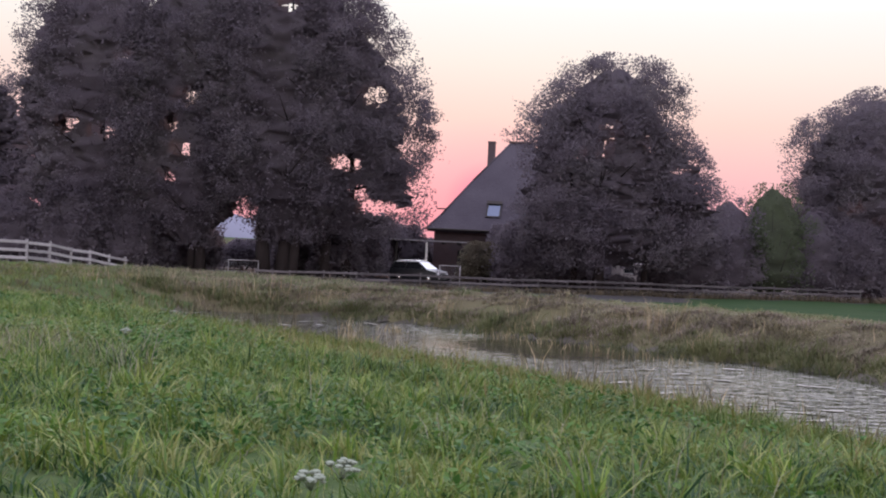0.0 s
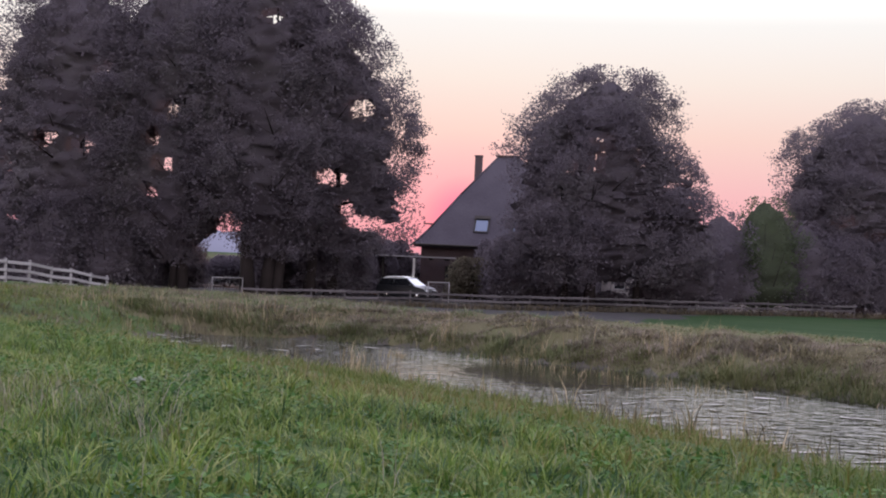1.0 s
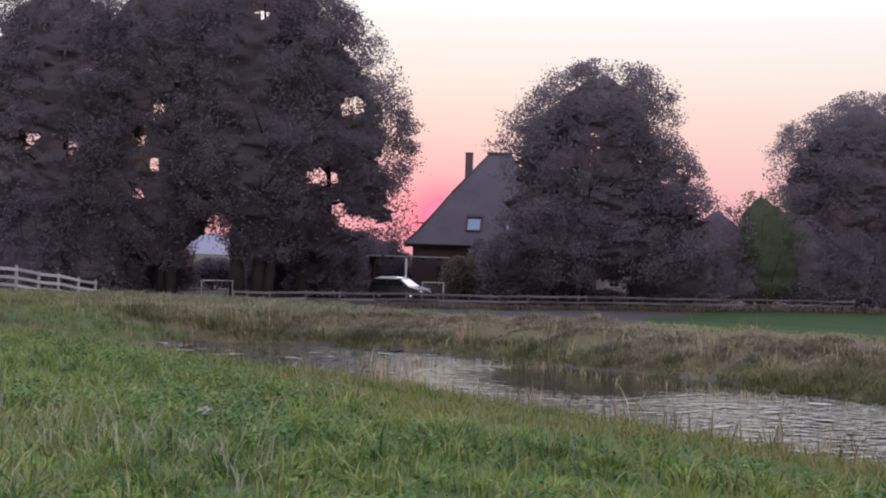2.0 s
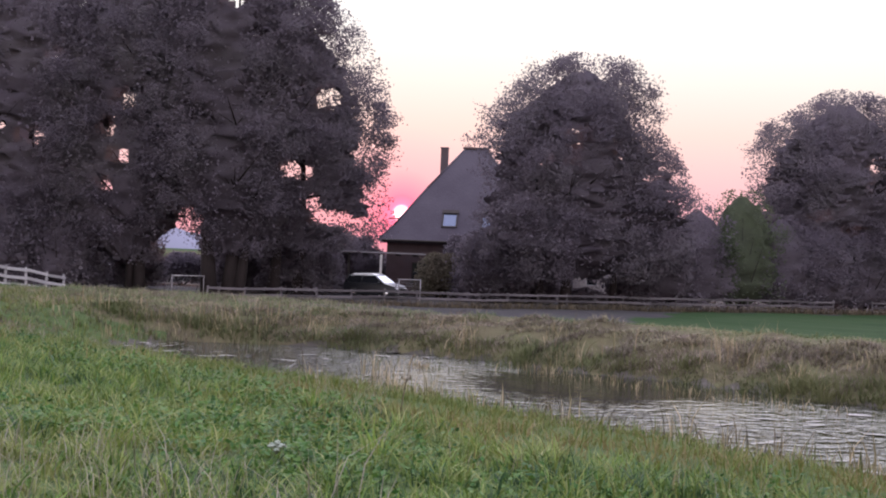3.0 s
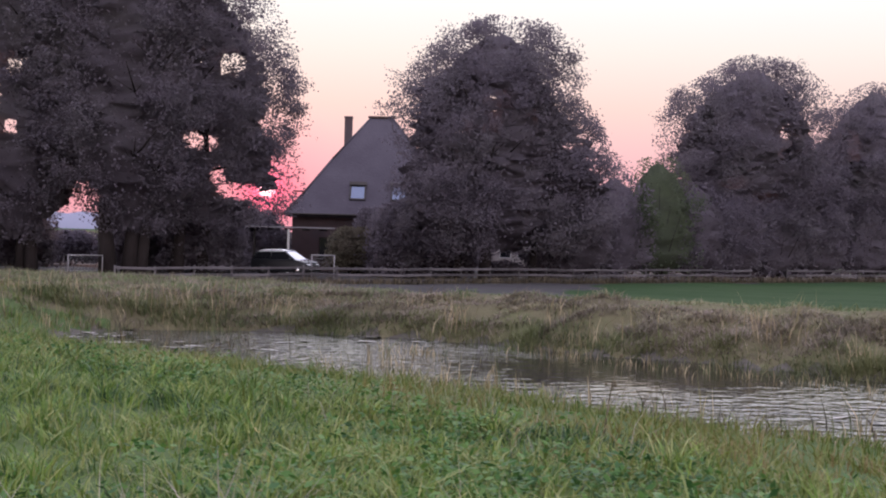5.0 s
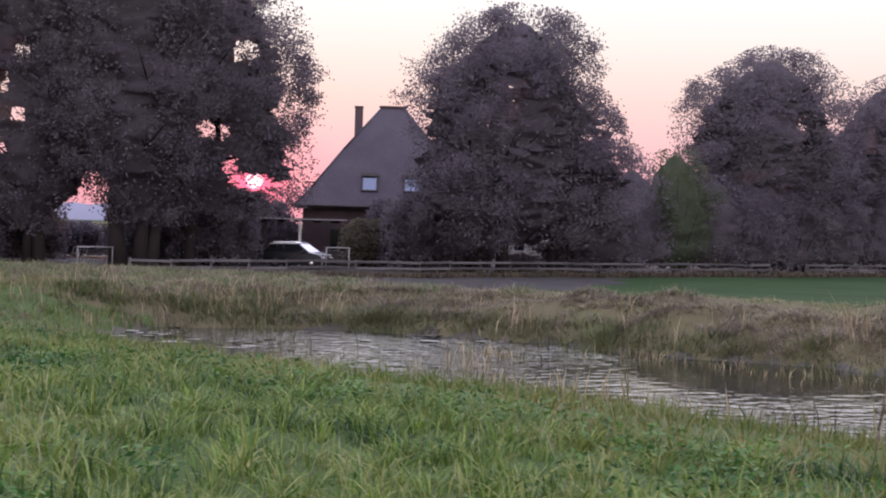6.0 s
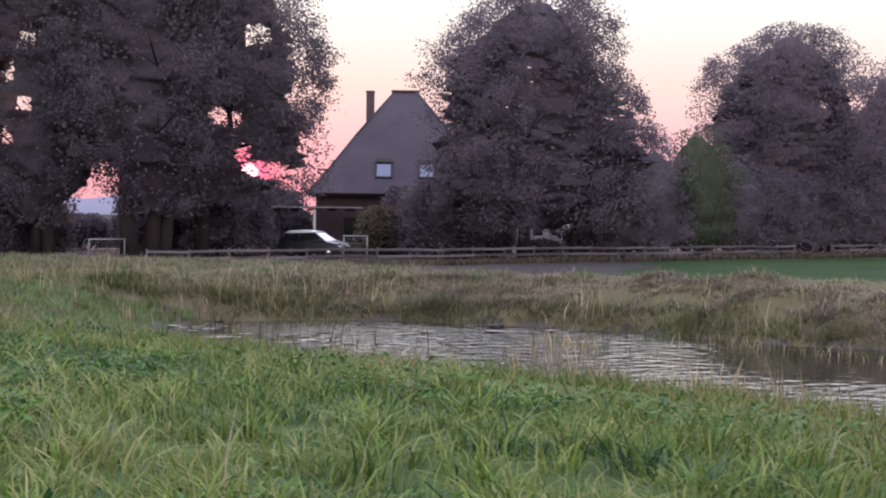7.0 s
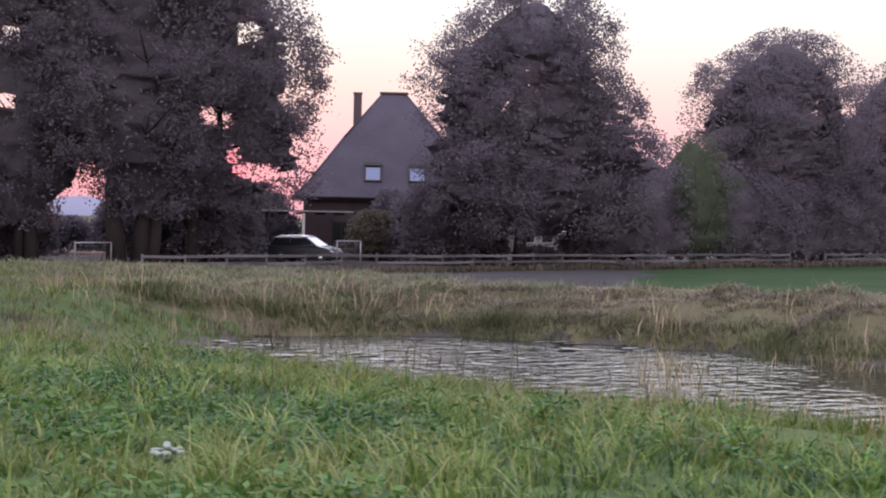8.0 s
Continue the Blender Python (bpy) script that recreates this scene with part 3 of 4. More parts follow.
def leaf_sprays(name, p, length, mat, r, heart):
    """One pointed leaf spray at each place, turned every way, round the heart of the crown."""
    n = len(p)
    d = r.normal(size=(n, 3)) * np.array([1, 1, 0.7])
    d /= np.linalg.norm(d, axis=1)[:, None]
    e = np.cross(d, r.normal(size=(n, 3)))
    e /= np.linalg.norm(e, axis=1)[:, None]
    ln = (length * r.uniform(0.6, 1.4, n))[:, None]
    wd = ln * r.uniform(0.28, 0.46, n)[:, None]
    verts = np.stack([p - d * ln * 0.5, p + e * wd, p + d * ln * 0.5, p - e * wd], 1).reshape(-1, 3)
    faces = np.arange(4 * n).reshape(-1, 4)
    return strips(name, np.concatenate([verts, heart[0]]), np.concatenate([faces, heart[1] + 4 * n]), mat)


def bough_leaves(centres, sizes, sprays, per, r):
    """Leaves in tufts along twigs that spread from the middle of each bough."""
    m = len(centres)
    d = r.normal(size=(m, sprays, 3)) + np.array([0, 0, 0.35])
    d /= np.linalg.norm(d, axis=2)[:, :, None]
    reach = (sizes[:, None] * r.uniform(0.45, 1.12, (m, sprays)))[:, :, None]
    tip = d * reach * np.array([1, 1, 0.72])
    f = r.uniform(0.35, 1.0, (m, sprays, per)) ** 0.7
    q = centres[:, None, None, :] + tip[:, :, None, :] * f[..., None]
    q = q + np.clip(r.normal(size=q.shape), -1.8, 1.8) * (0.12 + 0.11 * sizes[:, None, None, None])
    return q.reshape(-1, 3)


def open_gaps(p, big, gaps, r):
    """Holes in the foliage: centre, radii, share of the leaves that is missing."""
    for c, rad, share_out in gaps:
        ragged = 0.85 + 0.9 * lumps(p[:, 0], p[:, 2], 0.9, 17)
        inside = (((p - np.array(c)) / (np.array(rad) * 1.05)) ** 2).sum(1) < ragged + r.uniform(-0.2, 0.2, len(p))
        keep = ~inside | (r.random_sample(len(p)) > 0.8 * share_out)
        p, big = p[keep], big[keep]
    return p, big


def crown_mesh(name, outline, boughs, leaf, mat, seed, gaps=(), core=5000, thick=0.84, rings=64):
    """A crown whose reach to either side follows the outline's rows: height, reach to -x, reach to +x."""
    r = np.random.RandomState(seed)
    zs, left, right = (np.array(c, float) for c in zip(*outline))

    def inside(m, lo, hi):
        z = r.uniform(zs[0], zs[-1], 4 * m)
        wide = np.interp(z, zs, left + right)
        z = z[r.uniform(0, wide.max(), 4 * m) < wide + 1.5][:m]
        a = r.uniform(0, 6.283, len(z))
        side = np.where(np.cos(a) > 0, np.interp(z, zs, right), np.interp(z, zs, left))
        deep = 0.42 * np.interp(z, zs, left + right)
        f = r.uniform(lo, hi, len(z))
        c, e = np.cos(a), np.sin(a)
        return np.stack([np.sign(c) * np.abs(c) ** 0.6 * side * f, np.sign(e) * np.abs(e) ** 0.8 * deep * f, z], -1), side
    q, side = inside(boughs, 0.5, 1.0)
    size = np.clip(r.uniform(0.8, 1.75, len(q)), 0.5, np.maximum(0.6, side * 0.5))
    # each bough's own tip reaches the outline
    q[:, :2] *= np.clip(1 - 0.45 * size / np.maximum(side, 0.8), 0.2, 1)[:, None]
    q[:, 2] = np.minimum(q[:, 2], zs[-1] - 0.85 * size)
    p = bough_leaves(q, size, 16, 22, r)
    big = np.full(len(p), leaf)
    if core:
        c, _ = inside(2 * core, 0.45, 0.93)
        p, big = np.concatenate([p, c]), np.concatenate([big, np.full(len(c), leaf * 1.3)])
    p, big = open_gaps(p, big, gaps, r)
    keep = p[:, 2] > 0.12
    return leaf_sprays(name, p[keep], big[keep], mat, r, bough_mass(outline, thick * 0.86, gaps, r, rings, rings + 8))


def dome(height, reach, low):
    """The outline of an even, round-headed crown."""
    rows = ((0.0, 0.55), (0.12, 0.86), (0.3, 1.0), (0.5, 0.98), (0.68, 0.86), (0.83, 0.65), (0.94, 0.38), (1.0, 0.12))
    return [(low + (height - low) * f, reach * k, reach * k) for f, k in rows]


def tree(x, y, height, outline, trunks, seed, label, boughs=125, leaf=0.14, mat=None, core=5000, thick=0.84, gaps=(), group="trees round the farm"):
    """A broad-leaved tree: trunks that part into limbs under a crown of many boughs."""
    r = random.Random(seed)
    z = float(land(x, y))
    radius = max(0.5 * (a + b) for _, a, b in outline)
    t = thing("tree", pose(x, y, z - 0.1), label, "tree", group)
    segs = []
    for tx, ty, tr in trunks:
        pts = [Vector((tx, ty, 0))]
        for f in (0.16, 0.34, 0.55, 0.8):
            pts.append(Vector((tx * (1 + f * 0.5) + r.uniform(-0.3, 0.3), ty * (1 + f * 0.5) + r.uniform(-0.3, 0.3), height * f)))
        for i in range(4):
            segs.append((pts[i], pts[i + 1], tr * (1 - 0.22 * i) * (1.25 if i == 0 else 1), tr * (1 - 0.22 * (i + 1))))
        for i in range(9):
            j = r.choice((1, 1, 2, 2, 3))
            b = pts[j].lerp(pts[j + 1], r.random())
            ang = r.uniform(0, 6.283)
            reach = radius * r.uniform(0.4, 0.7) * (0.7 if j == 3 else 1)
            e = b + Vector((math.cos(ang) * reach, math.sin(ang) * reach, reach * r.uniform(0.2, 0.7)))
            e.z = min(e.z, 0.85 * height)
            mid = b.lerp(e, 0.5) + Vector((0, 0, -0.08 * reach))
            segs += [(b, mid, tr * 0.34, tr * 0.2), (mid, e, tr * 0.2, tr * 0.06)]
            for q in range(3):
                e2 = mid + Vector((r.uniform(-1, 1), r.uniform(-1, 1), r.uniform(-0.1, 0.8))) * reach * 0.4
                segs.append((mid, e2, tr * 0.1, tr * 0.03))
    part("trunk", limb_mesh("trunk", segs), M_BARK, t)
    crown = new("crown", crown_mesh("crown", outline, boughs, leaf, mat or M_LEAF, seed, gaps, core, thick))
    crown.parent = t
    return t


def bush(x, y, height, radius, seed, label, mat=None, boughs=10, leaf=0.15, name="shrub", group="shrubs round the farm"):
    r = random.Random(seed)
    t = thing(name, pose(x, y, float(land(x, y)) - 0.05), label, "shrub", group)
    segs = [((r.uniform(-.3, .3), r.uniform(-.3, .3), 0), (r.uniform(-.6, .6) * radius, r.uniform(-.6, .6) * radius, height * r.uniform(.5, .85)), 0.06, 0.015) for _ in range(6)]
    part("stem", limb_mesh("stem", segs), M_BARK, t)
    k = [r.uniform(0.85, 1.1) for _ in range(6)]
    outline = [(0.25, radius, radius), (height * 0.35, radius * k[0], radius * k[1]), (height * 0.62, radius * k[2], radius * k[3]),
               (height * 0.84, radius * 0.78 * k[4], radius * 0.78 * k[5]), (height, radius * 0.38, radius * 0.38)]
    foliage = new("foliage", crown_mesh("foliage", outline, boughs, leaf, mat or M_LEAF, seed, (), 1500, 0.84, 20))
    foliage.parent = t
    return t


tree(-13.4, 95, 26, [(2.6, 1.6, 3.4), (4.4, 3.0, 5.0), (6, 5.4, 5.4), (8, 7.4, 5.6), (12, 8.2, 5.6), (17, 8.4, 6.4), (21, 7.4, 6.4), (24, 5, 5), (26, 2, 2)],
     [(-1.0, 0, 0.5), (0.3, 0.4, 0.52), (1.0, 0.1, 0.34)], 1, "tall dark broad-leaved tree with a cluster of trunks beside a goal", 175, core=12000, thick=0.84,
     gaps=(((-3.4, 0, 4.6), (1.9, 9, 1.4), 0.72), ((4.6, 0, 8.8), (1.3, 9, 0.7), 0.85), ((1.7, 0, 17.7), (0.35, 9, 0.3), 0.9), ((-4.6, 0, 15.3), (0.4, 9, 0.35), 0.9), ((0.2, 0, 19.8), (0.5, 9, 0.4), 0.85), ((-3.4, 0, 7.2), (0.5, 9, 0.6), 0.8)))
tree(-9.4, 97, 22.5, [(3.2, 2.0, 5.6), (4.6, 3.5, 7.6), (6.2, 4.5, 8.3), (8.5, 5.5, 7.9), (11, 5.5, 7.6), (13, 5.5, 7.9), (16, 5.2, 7.2), (18, 5, 5.7), (19.5, 4.4, 4.5), (21, 3, 3.2), (22.5, 1, 1)],
     [(-0.7, 0, 0.42), (0.9, 0.8, 0.36)], 2, "dark broad-leaved tree with a ragged crown beside the car", 175, core=9000, thick=0.66,
     gaps=(((3.3, 0, 5.6), (1.5, 9, 0.6), 1.15), ((5.6, 0, 5.4), (0.8, 9, 0.35), 0.8), ((0.6, 0, 8.8), (1.4, 9, 0.6), 0.9), ((1.8, 0, 6.7), (0.7, 9, 0.5), 0.85), ((2.7, 0, 13.9), (1.0, 9, 0.8), 0.85), ((0.1, 0, 14.2), (0.5, 9, 0.4), 0.85), ((5.6, 0, 13.8), (0.7, 9, 0.5), 0.8), ((5.0, 0, 10.3), (0.9, 9, 0.4), 0.8), ((4.6, 0, 16.6), (0.7, 9, 0.5), 0.8)))
tree(-20.0, 96, 24, [(2.0, 3.4, 2.4), (5, 5.8, 3.6), (9, 7.0, 5.6), (15, 6.8, 6.4), (20, 6.0, 6.0), (24, 2.6, 2.6)], [(0.9, 0, 0.36), (0.2, 0.3, 0.3)], 3, "tall dark broad-leaved tree above the shrubs", 110, core=8500,
     gaps=(((0.0, 0, 13.0), (0.6, 9, 0.9), 0.85), ((-1.2, 0, 11.2), (0.4, 9, 0.7), 0.85), ((-0.8, 0, 9.2), (0.3, 9, 0.5), 0.8), ((-1.6, 0, 7.4), (0.35, 9, 0.5), 0.8), ((-5.0, 0, 17.3), (0.5, 9, 0.5), 0.85)))
tree(-27.2, 97, 23.5, [(2.5, 4.5, 4.0), (6, 5.8, 5.6), (11, 6.6, 6.6), (16, 6.6, 6.8), (20, 6.0, 5.6), (23.5, 2.5, 2.5)], [(0.5, 0, 0.42), (-1.2, 0.6, 0.32)], 4, "tall dark broad-leaved tree with a ragged crown", 115, core=8500,
     gaps=(((1.0, 0, 10.2), (0.8, 9, 0.5), 0.85), ((-1.9, 0, 10.6), (0.7, 9, 0.6), 0.85), ((-3.8, 0, 4.6), (0.6, 9, 0.4), 0.85), ((-1.4, 0, 3.9), (0.6, 9, 0.4), 0.85), ((-4.6, 0, 8.4), (0.4, 9, 0.9), 0.8), ((2.4, 0, 15.8), (0.3, 9, 0.7), 0.8)))
tree(-38.5, 104, 17, dome(17, 6.5, 2.5), [(0, 0, 0.36)], 5, "dark broad-leaved tree at the end of the row", 55, core=3000)
tree(10.9, 96, 17.7, [(1.9, 5.6, 6.5), (4.2, 7.0, 9.4), (6.8, 7.3, 9.9), (8, 7.3, 9.2), (10, 7.3, 8.3), (11.4, 7.5, 7.5), (12.9, 7.8, 6.1), (14.2, 6.6, 5.9), (15.5, 5.3, 5.7), (16.6, 3.9, 5.2), (17.4, 2.4, 4.8), (18.0, 1.0, 3.2)],
     [(-0.4, 0, 0.42), (3.2, 0.5, 0.26), (-2.2, 0.6, 0.26)], 6, "rounded dark tree in front of the farmhouse", 185, core=13000, thick=0.82,
     gaps=(((0.1, 0, 12.4), (0.5, 9, 0.4), 0.92), ((-0.3, 0, 10.7), (0.3, 9, 0.7), 0.85), ((3.0, 0, 11.6), (0.4, 9, 0.8), 0.85), ((5.2, 0, 9.3), (0.9, 9, 0.4), 0.88), ((-3.5, 0, 8.1), (0.35, 9, 0.6), 0.85), ((-2.4, 0, 10.4), (0.3, 9, 0.6), 0.85), ((4.4, 0, 13.4), (0.6, 9, 0.7), 0.7)))
tree(36.4, 108, 18.2, [(2.0, 6.0, 7.0), (5, 7.6, 8.4), (9, 8.0, 8.2), (11.6, 8.4, 7.8), (12.8, 8.2, 7.6), (14, 7.9, 7.4), (15.8, 6.2, 7.0), (16.8, 4.6, 5.6), (17.6, 3.0, 4.6), (18.5, 1.4, 2.6)],
     [(0, 0, 0.42)], 7, "rounded dark tree behind the paddock fence", 160, core=12000, thick=0.82,
     gaps=(((3.0, 0, 12.3), (0.9, 9, 1.0), 0.85), ((2.7, 0, 10.6), (0.7, 9, 0.5), 0.85), ((-2.3, 0, 8.0), (0.7, 9, 0.4), 0.8), ((0.8, 0, 6.9), (0.4, 9, 0.3), 0.8)))
tree(50.5, 112, 17.5, dome(17.5, 8.0, 2.2), [(0, 0, 0.40)], 8, "rounded dark tree beside a similar tree", 90, core=5000, gaps=(((-3.0, 0, 12.0), (0.5, 9, 1.6), 0.8),))

SHRUBS = [(-37, 97, 5.0, 3.2, 0), (-32.5, 96, 5.8, 3.2, 0), (-28.5, 95, 6.2, 3.0, 0), (-24.5, 95.5, 6.2, 2.8, 0), (-23.0, 97, 4.6, 2.2, 0),
          (-7.4, 101, 4.4, 2.6, 0), (-10.5, 104, 5.2, 3.0, 0), (-6.2, 106.5, 5.4, 3.0, 0), (-3.4, 109.5, 4.6, 2.4, 0), (-12.5, 100, 3.4, 2.0, 0), (-9.0, 98.5, 4.6, 2.6, 0), (8.4, 97.6, 2.6, 1.9, 0), (15.4, 97.8, 2.3, 1.5, 0), (12.2, 97.2, 1.25, 1.5, 0), (-19.6, 99, 3.6, 2.2, 0),
          (16.8, 98.5, 4.0, 1.8, 0), (12.6, 111.5, 3.4, 2.2, 0), (22.0, 110.5, 3.6, 2.2, 0), (2.3, 101.0, 3.4, 2.5, 2), (4.3, 104.5, 5.0, 2.2, 0), (5.0, 98.5, 5.2, 2.8, 0), (7.0, 99.5, 4.0, 2.2, 0),
          (18.4, 99, 7.2, 3.6, 0), (21.8, 101, 8.0, 3.8, 0), (25.8, 102, 9.4, 3.8, 1), (29.4, 103, 7.6, 3.4, 0), (33.0, 103.5, 6.8, 3.4, 0), (37.5, 105, 6.8, 3.4, 0), (42, 107, 6.8, 3.4, 0), (48, 109, 7.0, 3.6, 0), (53, 111, 7.0, 3.6, 0)]
for k, (bx, by, bh, br, kind) in enumerate(SHRUBS):
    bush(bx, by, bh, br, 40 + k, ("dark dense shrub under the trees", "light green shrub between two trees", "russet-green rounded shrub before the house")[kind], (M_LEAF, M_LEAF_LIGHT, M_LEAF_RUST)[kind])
for k in range(13):
    bush(-46 + 3.6 * k, 111 + (k % 3), 2.7 + 0.35 * (k * 7 % 4), 2.3, 70 + k, "dark hedge shrub behind the trees", None, 3, 0.18, "hedge_shrub", "hedge behind the trees")
for k, (bx, by) in enumerate(((-0.6, 127), (17.6, 127), (20.6, 128), (24.0, 128))):
    bush(bx, by, 3.6, 2.4, 90 + k, "dark hedge shrub behind the farmhouse", None, 3, 0.18, "hedge_shrub", "hedge behind the farmhouse")


# ---- farmhouse ----
def farmhouse():
    """A square farmhouse under a steep pyramid roof with a short ridge."""
    h = thing("farmhouse", pose(6.55, 113.2, FIELD_Z, 0, 0, -14), "old farmhouse with a steep dark pyramid roof behind trees", "house")
    hw, hd, eave, top, rl = 6.9, 6.9, 4.35, 12.3, 0.85
    # walls with thickness, below the eaves
    for nm, (sx, sy), (px, py) in (("front_wall", (2 * hw - 1.2, 0.3), (0, -hd + 0.75)), ("back_wall", (2 * hw - 1.2, 0.3), (0, hd - 0.75)),
                                   ("side_wall", (0.3, 2 * hd - 1.8), (-hw + 0.75, 0)), ("side_wall", (0.3, 2 * hd - 1.8), (hw - 0.75, 0))):
        part(nm, box(sx, sy, eave + 0.25, (px, py, 0)), M_BRICK, h)
    # roof: four planes with thickness, slightly flared at the foot
    bm = bmesh.new()
    rings = [(hw, hd, eave), (hw - 1.0, hd - 1.05, eave + 1.15), (rl + 2.8, 3.15, eave + 4.35), (rl, 0.06, top)]
    def ring(dz, inset):
        out = []
        for a, b, z in rings:
            a, b = max(a - inset, 0.05), max(b - inset, 0.02)
            out.append([bm.verts.new((sx * a, sy * b, z + dz)) for sx, sy in ((-1, -1), (1, -1), (1, 1), (-1, 1))])
        return out
    outer, inner = ring(0, 0), ring(-0.25, 0.12)
    for k in range(3):
        for j in range(4):
            bm.faces.new((outer[k][j], outer[k][(j + 1) % 4], outer[k + 1][(j + 1) % 4], outer[k + 1][j]))
            bm.faces.new((inner[k][j], inner[k + 1][j], inner[k + 1][(j + 1) % 4], inner[k][(j + 1) % 4]))
    for j in range(4):
        bm.faces.new((outer[0][j], inner[0][j], inner[0][(j + 1) % 4], outer[0][(j + 1) % 4]))
    bm.faces.new(outer[3])
    roof = part("roof", bm, M_TILE, h, "steep dark grey roof")
    part("ridge_cap", box(2 * rl + 0.5, 0.4, 0.2, (0, 0, top - 0.08), 0.06), M_RIDGE, roof)
    for sx in (-1, 1):
        for sy in (-1, 1):
            pts = [Vector((sx * a, sy * b, z)) for a, b, z in rings]
            part("hip_tiles", joined(*[rod(pts[k], pts[k + 1], 0.08, 0.08, 6) for k in range(3)]), M_TILE, roof)
    part("gutter", joined(rod((-hw, -hd - 0.08, eave - 0.05), (hw, -hd - 0.08, eave - 0.05), 0.08), rod((-hw - 0.08, -hd, eave - 0.05), (-hw - 0.08, hd, eave - 0.05), 0.08)), M_DARKWOOD, h)
    part("chimney", joined(box(0.62, 0.62, 5.0, (-2.75, 1.15, 7.4), 0.02), box(0.70, 0.70, 0.14, (-2.75, 1.15, 12.3), 0.02)), M_BRICK, h, "tall narrow brick chimney")
    part("flue_pipe", rod((-5.5, -5.6, 6.05), (-6.3, -5.6, 6.05), 0.06), M_DARKWOOD, h)
    # roof windows that lie in the front plane
    slope = math.atan2(3.2, (hd - 1.05) - 3.15)
    for wx, tilt in ((-1.45, 0.0), (1.7, 0.0)):
        zz = 6.05
        f = (zz - (eave + 1.15)) / 3.2
        yy_ = -((hd - 1.05) + (3.15 - (hd - 1.05)) * f)
        m = Matrix.Translation((wx, yy_, zz)) @ Matrix.Rotation(slope, 4, "X")
        wnd = part("roof_window", joined(*[box(sx, sy, 0.12, (px, py, -0.02), 0.01) for sx, sy, px, py in ((1.25, 0.13, 0, 0.72), (1.25, 0.13, 0, -0.72), (0.12, 1.31, 0.565, 0), (0.12, 1.31, -0.565, 0))]), M_DARKWOOD, h, "dark-framed roof window mirroring the sky")
        wnd.matrix_local = m
        part("pane", box(1.0, 1.3, 0.03, (0, 0, 0.03), 0), M_SKYGLASS, wnd)
        part("hood", box(1.35, 0.35, 0.06, (0, 0.82, 0.12), 0.01), M_DARKWOOD, wnd)
    # front windows and a door under the eaves
    for wx in (-3.6, 1.5, 4.0):
        w = part("window", joined(*[box(sx, 0.08, sz, (px, -hd + 0.575, pz), 0.01) for sx, sz, px, pz in ((1.3, 0.1, 0, 2.5), (1.3, 0.1, 0, 1.0), (0.1, 1.4, 0.6, 1.1), (0.1, 1.4, -0.6, 1.1), (0.06, 1.4, 0, 1.1))]), M_DARKWOOD, h)
        w.location.x = wx
        part("pane", box(1.1, 0.02, 1.4, (0, -hd + 0.57, 1.1), 0), M_GLASS, w)
        part("sill", box(1.5, 0.18, 0.06, (0, -hd + 0.53, 0.93), 0.01), M_DARKWOOD, w)
    d = part("door", box(1.0, 0.07, 2.1, (-1.6, -hd + 0.57, 0), 0.01), M_DARKWOOD, h)
    part("door_handle", rod((-1.25, -hd + 0.5, 1.05), (-1.13, -hd + 0.5, 1.05), 0.015), M_CHROME, d)
    return h


farmhouse()


def carport():
    c = thing("carport", pose(-1.0, 105.2, FIELD_Z), "white-posted open carport against the farmhouse", "carport")
    for px, py in ((-1.0, -1.6), (-3.4, -1.4), (-3.4, 1.6)):
        part("post", box(0.17, 0.17, 3.12, (px, py, 0), 0.015), M_WHITE if px > -2 else M_DARKWOOD, c)
    part("fascia", box(6.3, 0.06, 0.10, (-0.8, -1.75, 3.2), 0.01), M_PALEWOOD, c, "grey fascia board")
    part("fascia", box(0.06, 3.6, 0.16, (-3.95, 0.1, 3.12), 0.01), M_PALEWOOD, c)
    part("flat_roof", box(6.2, 3.6, 0.12, (-0.8, 0.12, 3.2), 0.02), M_DARKWOOD, c)
    for k in range(5):
        part("beam", box(0.09, 3.4, 0.14, (-3.4 + 1.3 * k, 0.1, 3.04), 0.01), M_DARKWOOD, c)
    return c


carport()


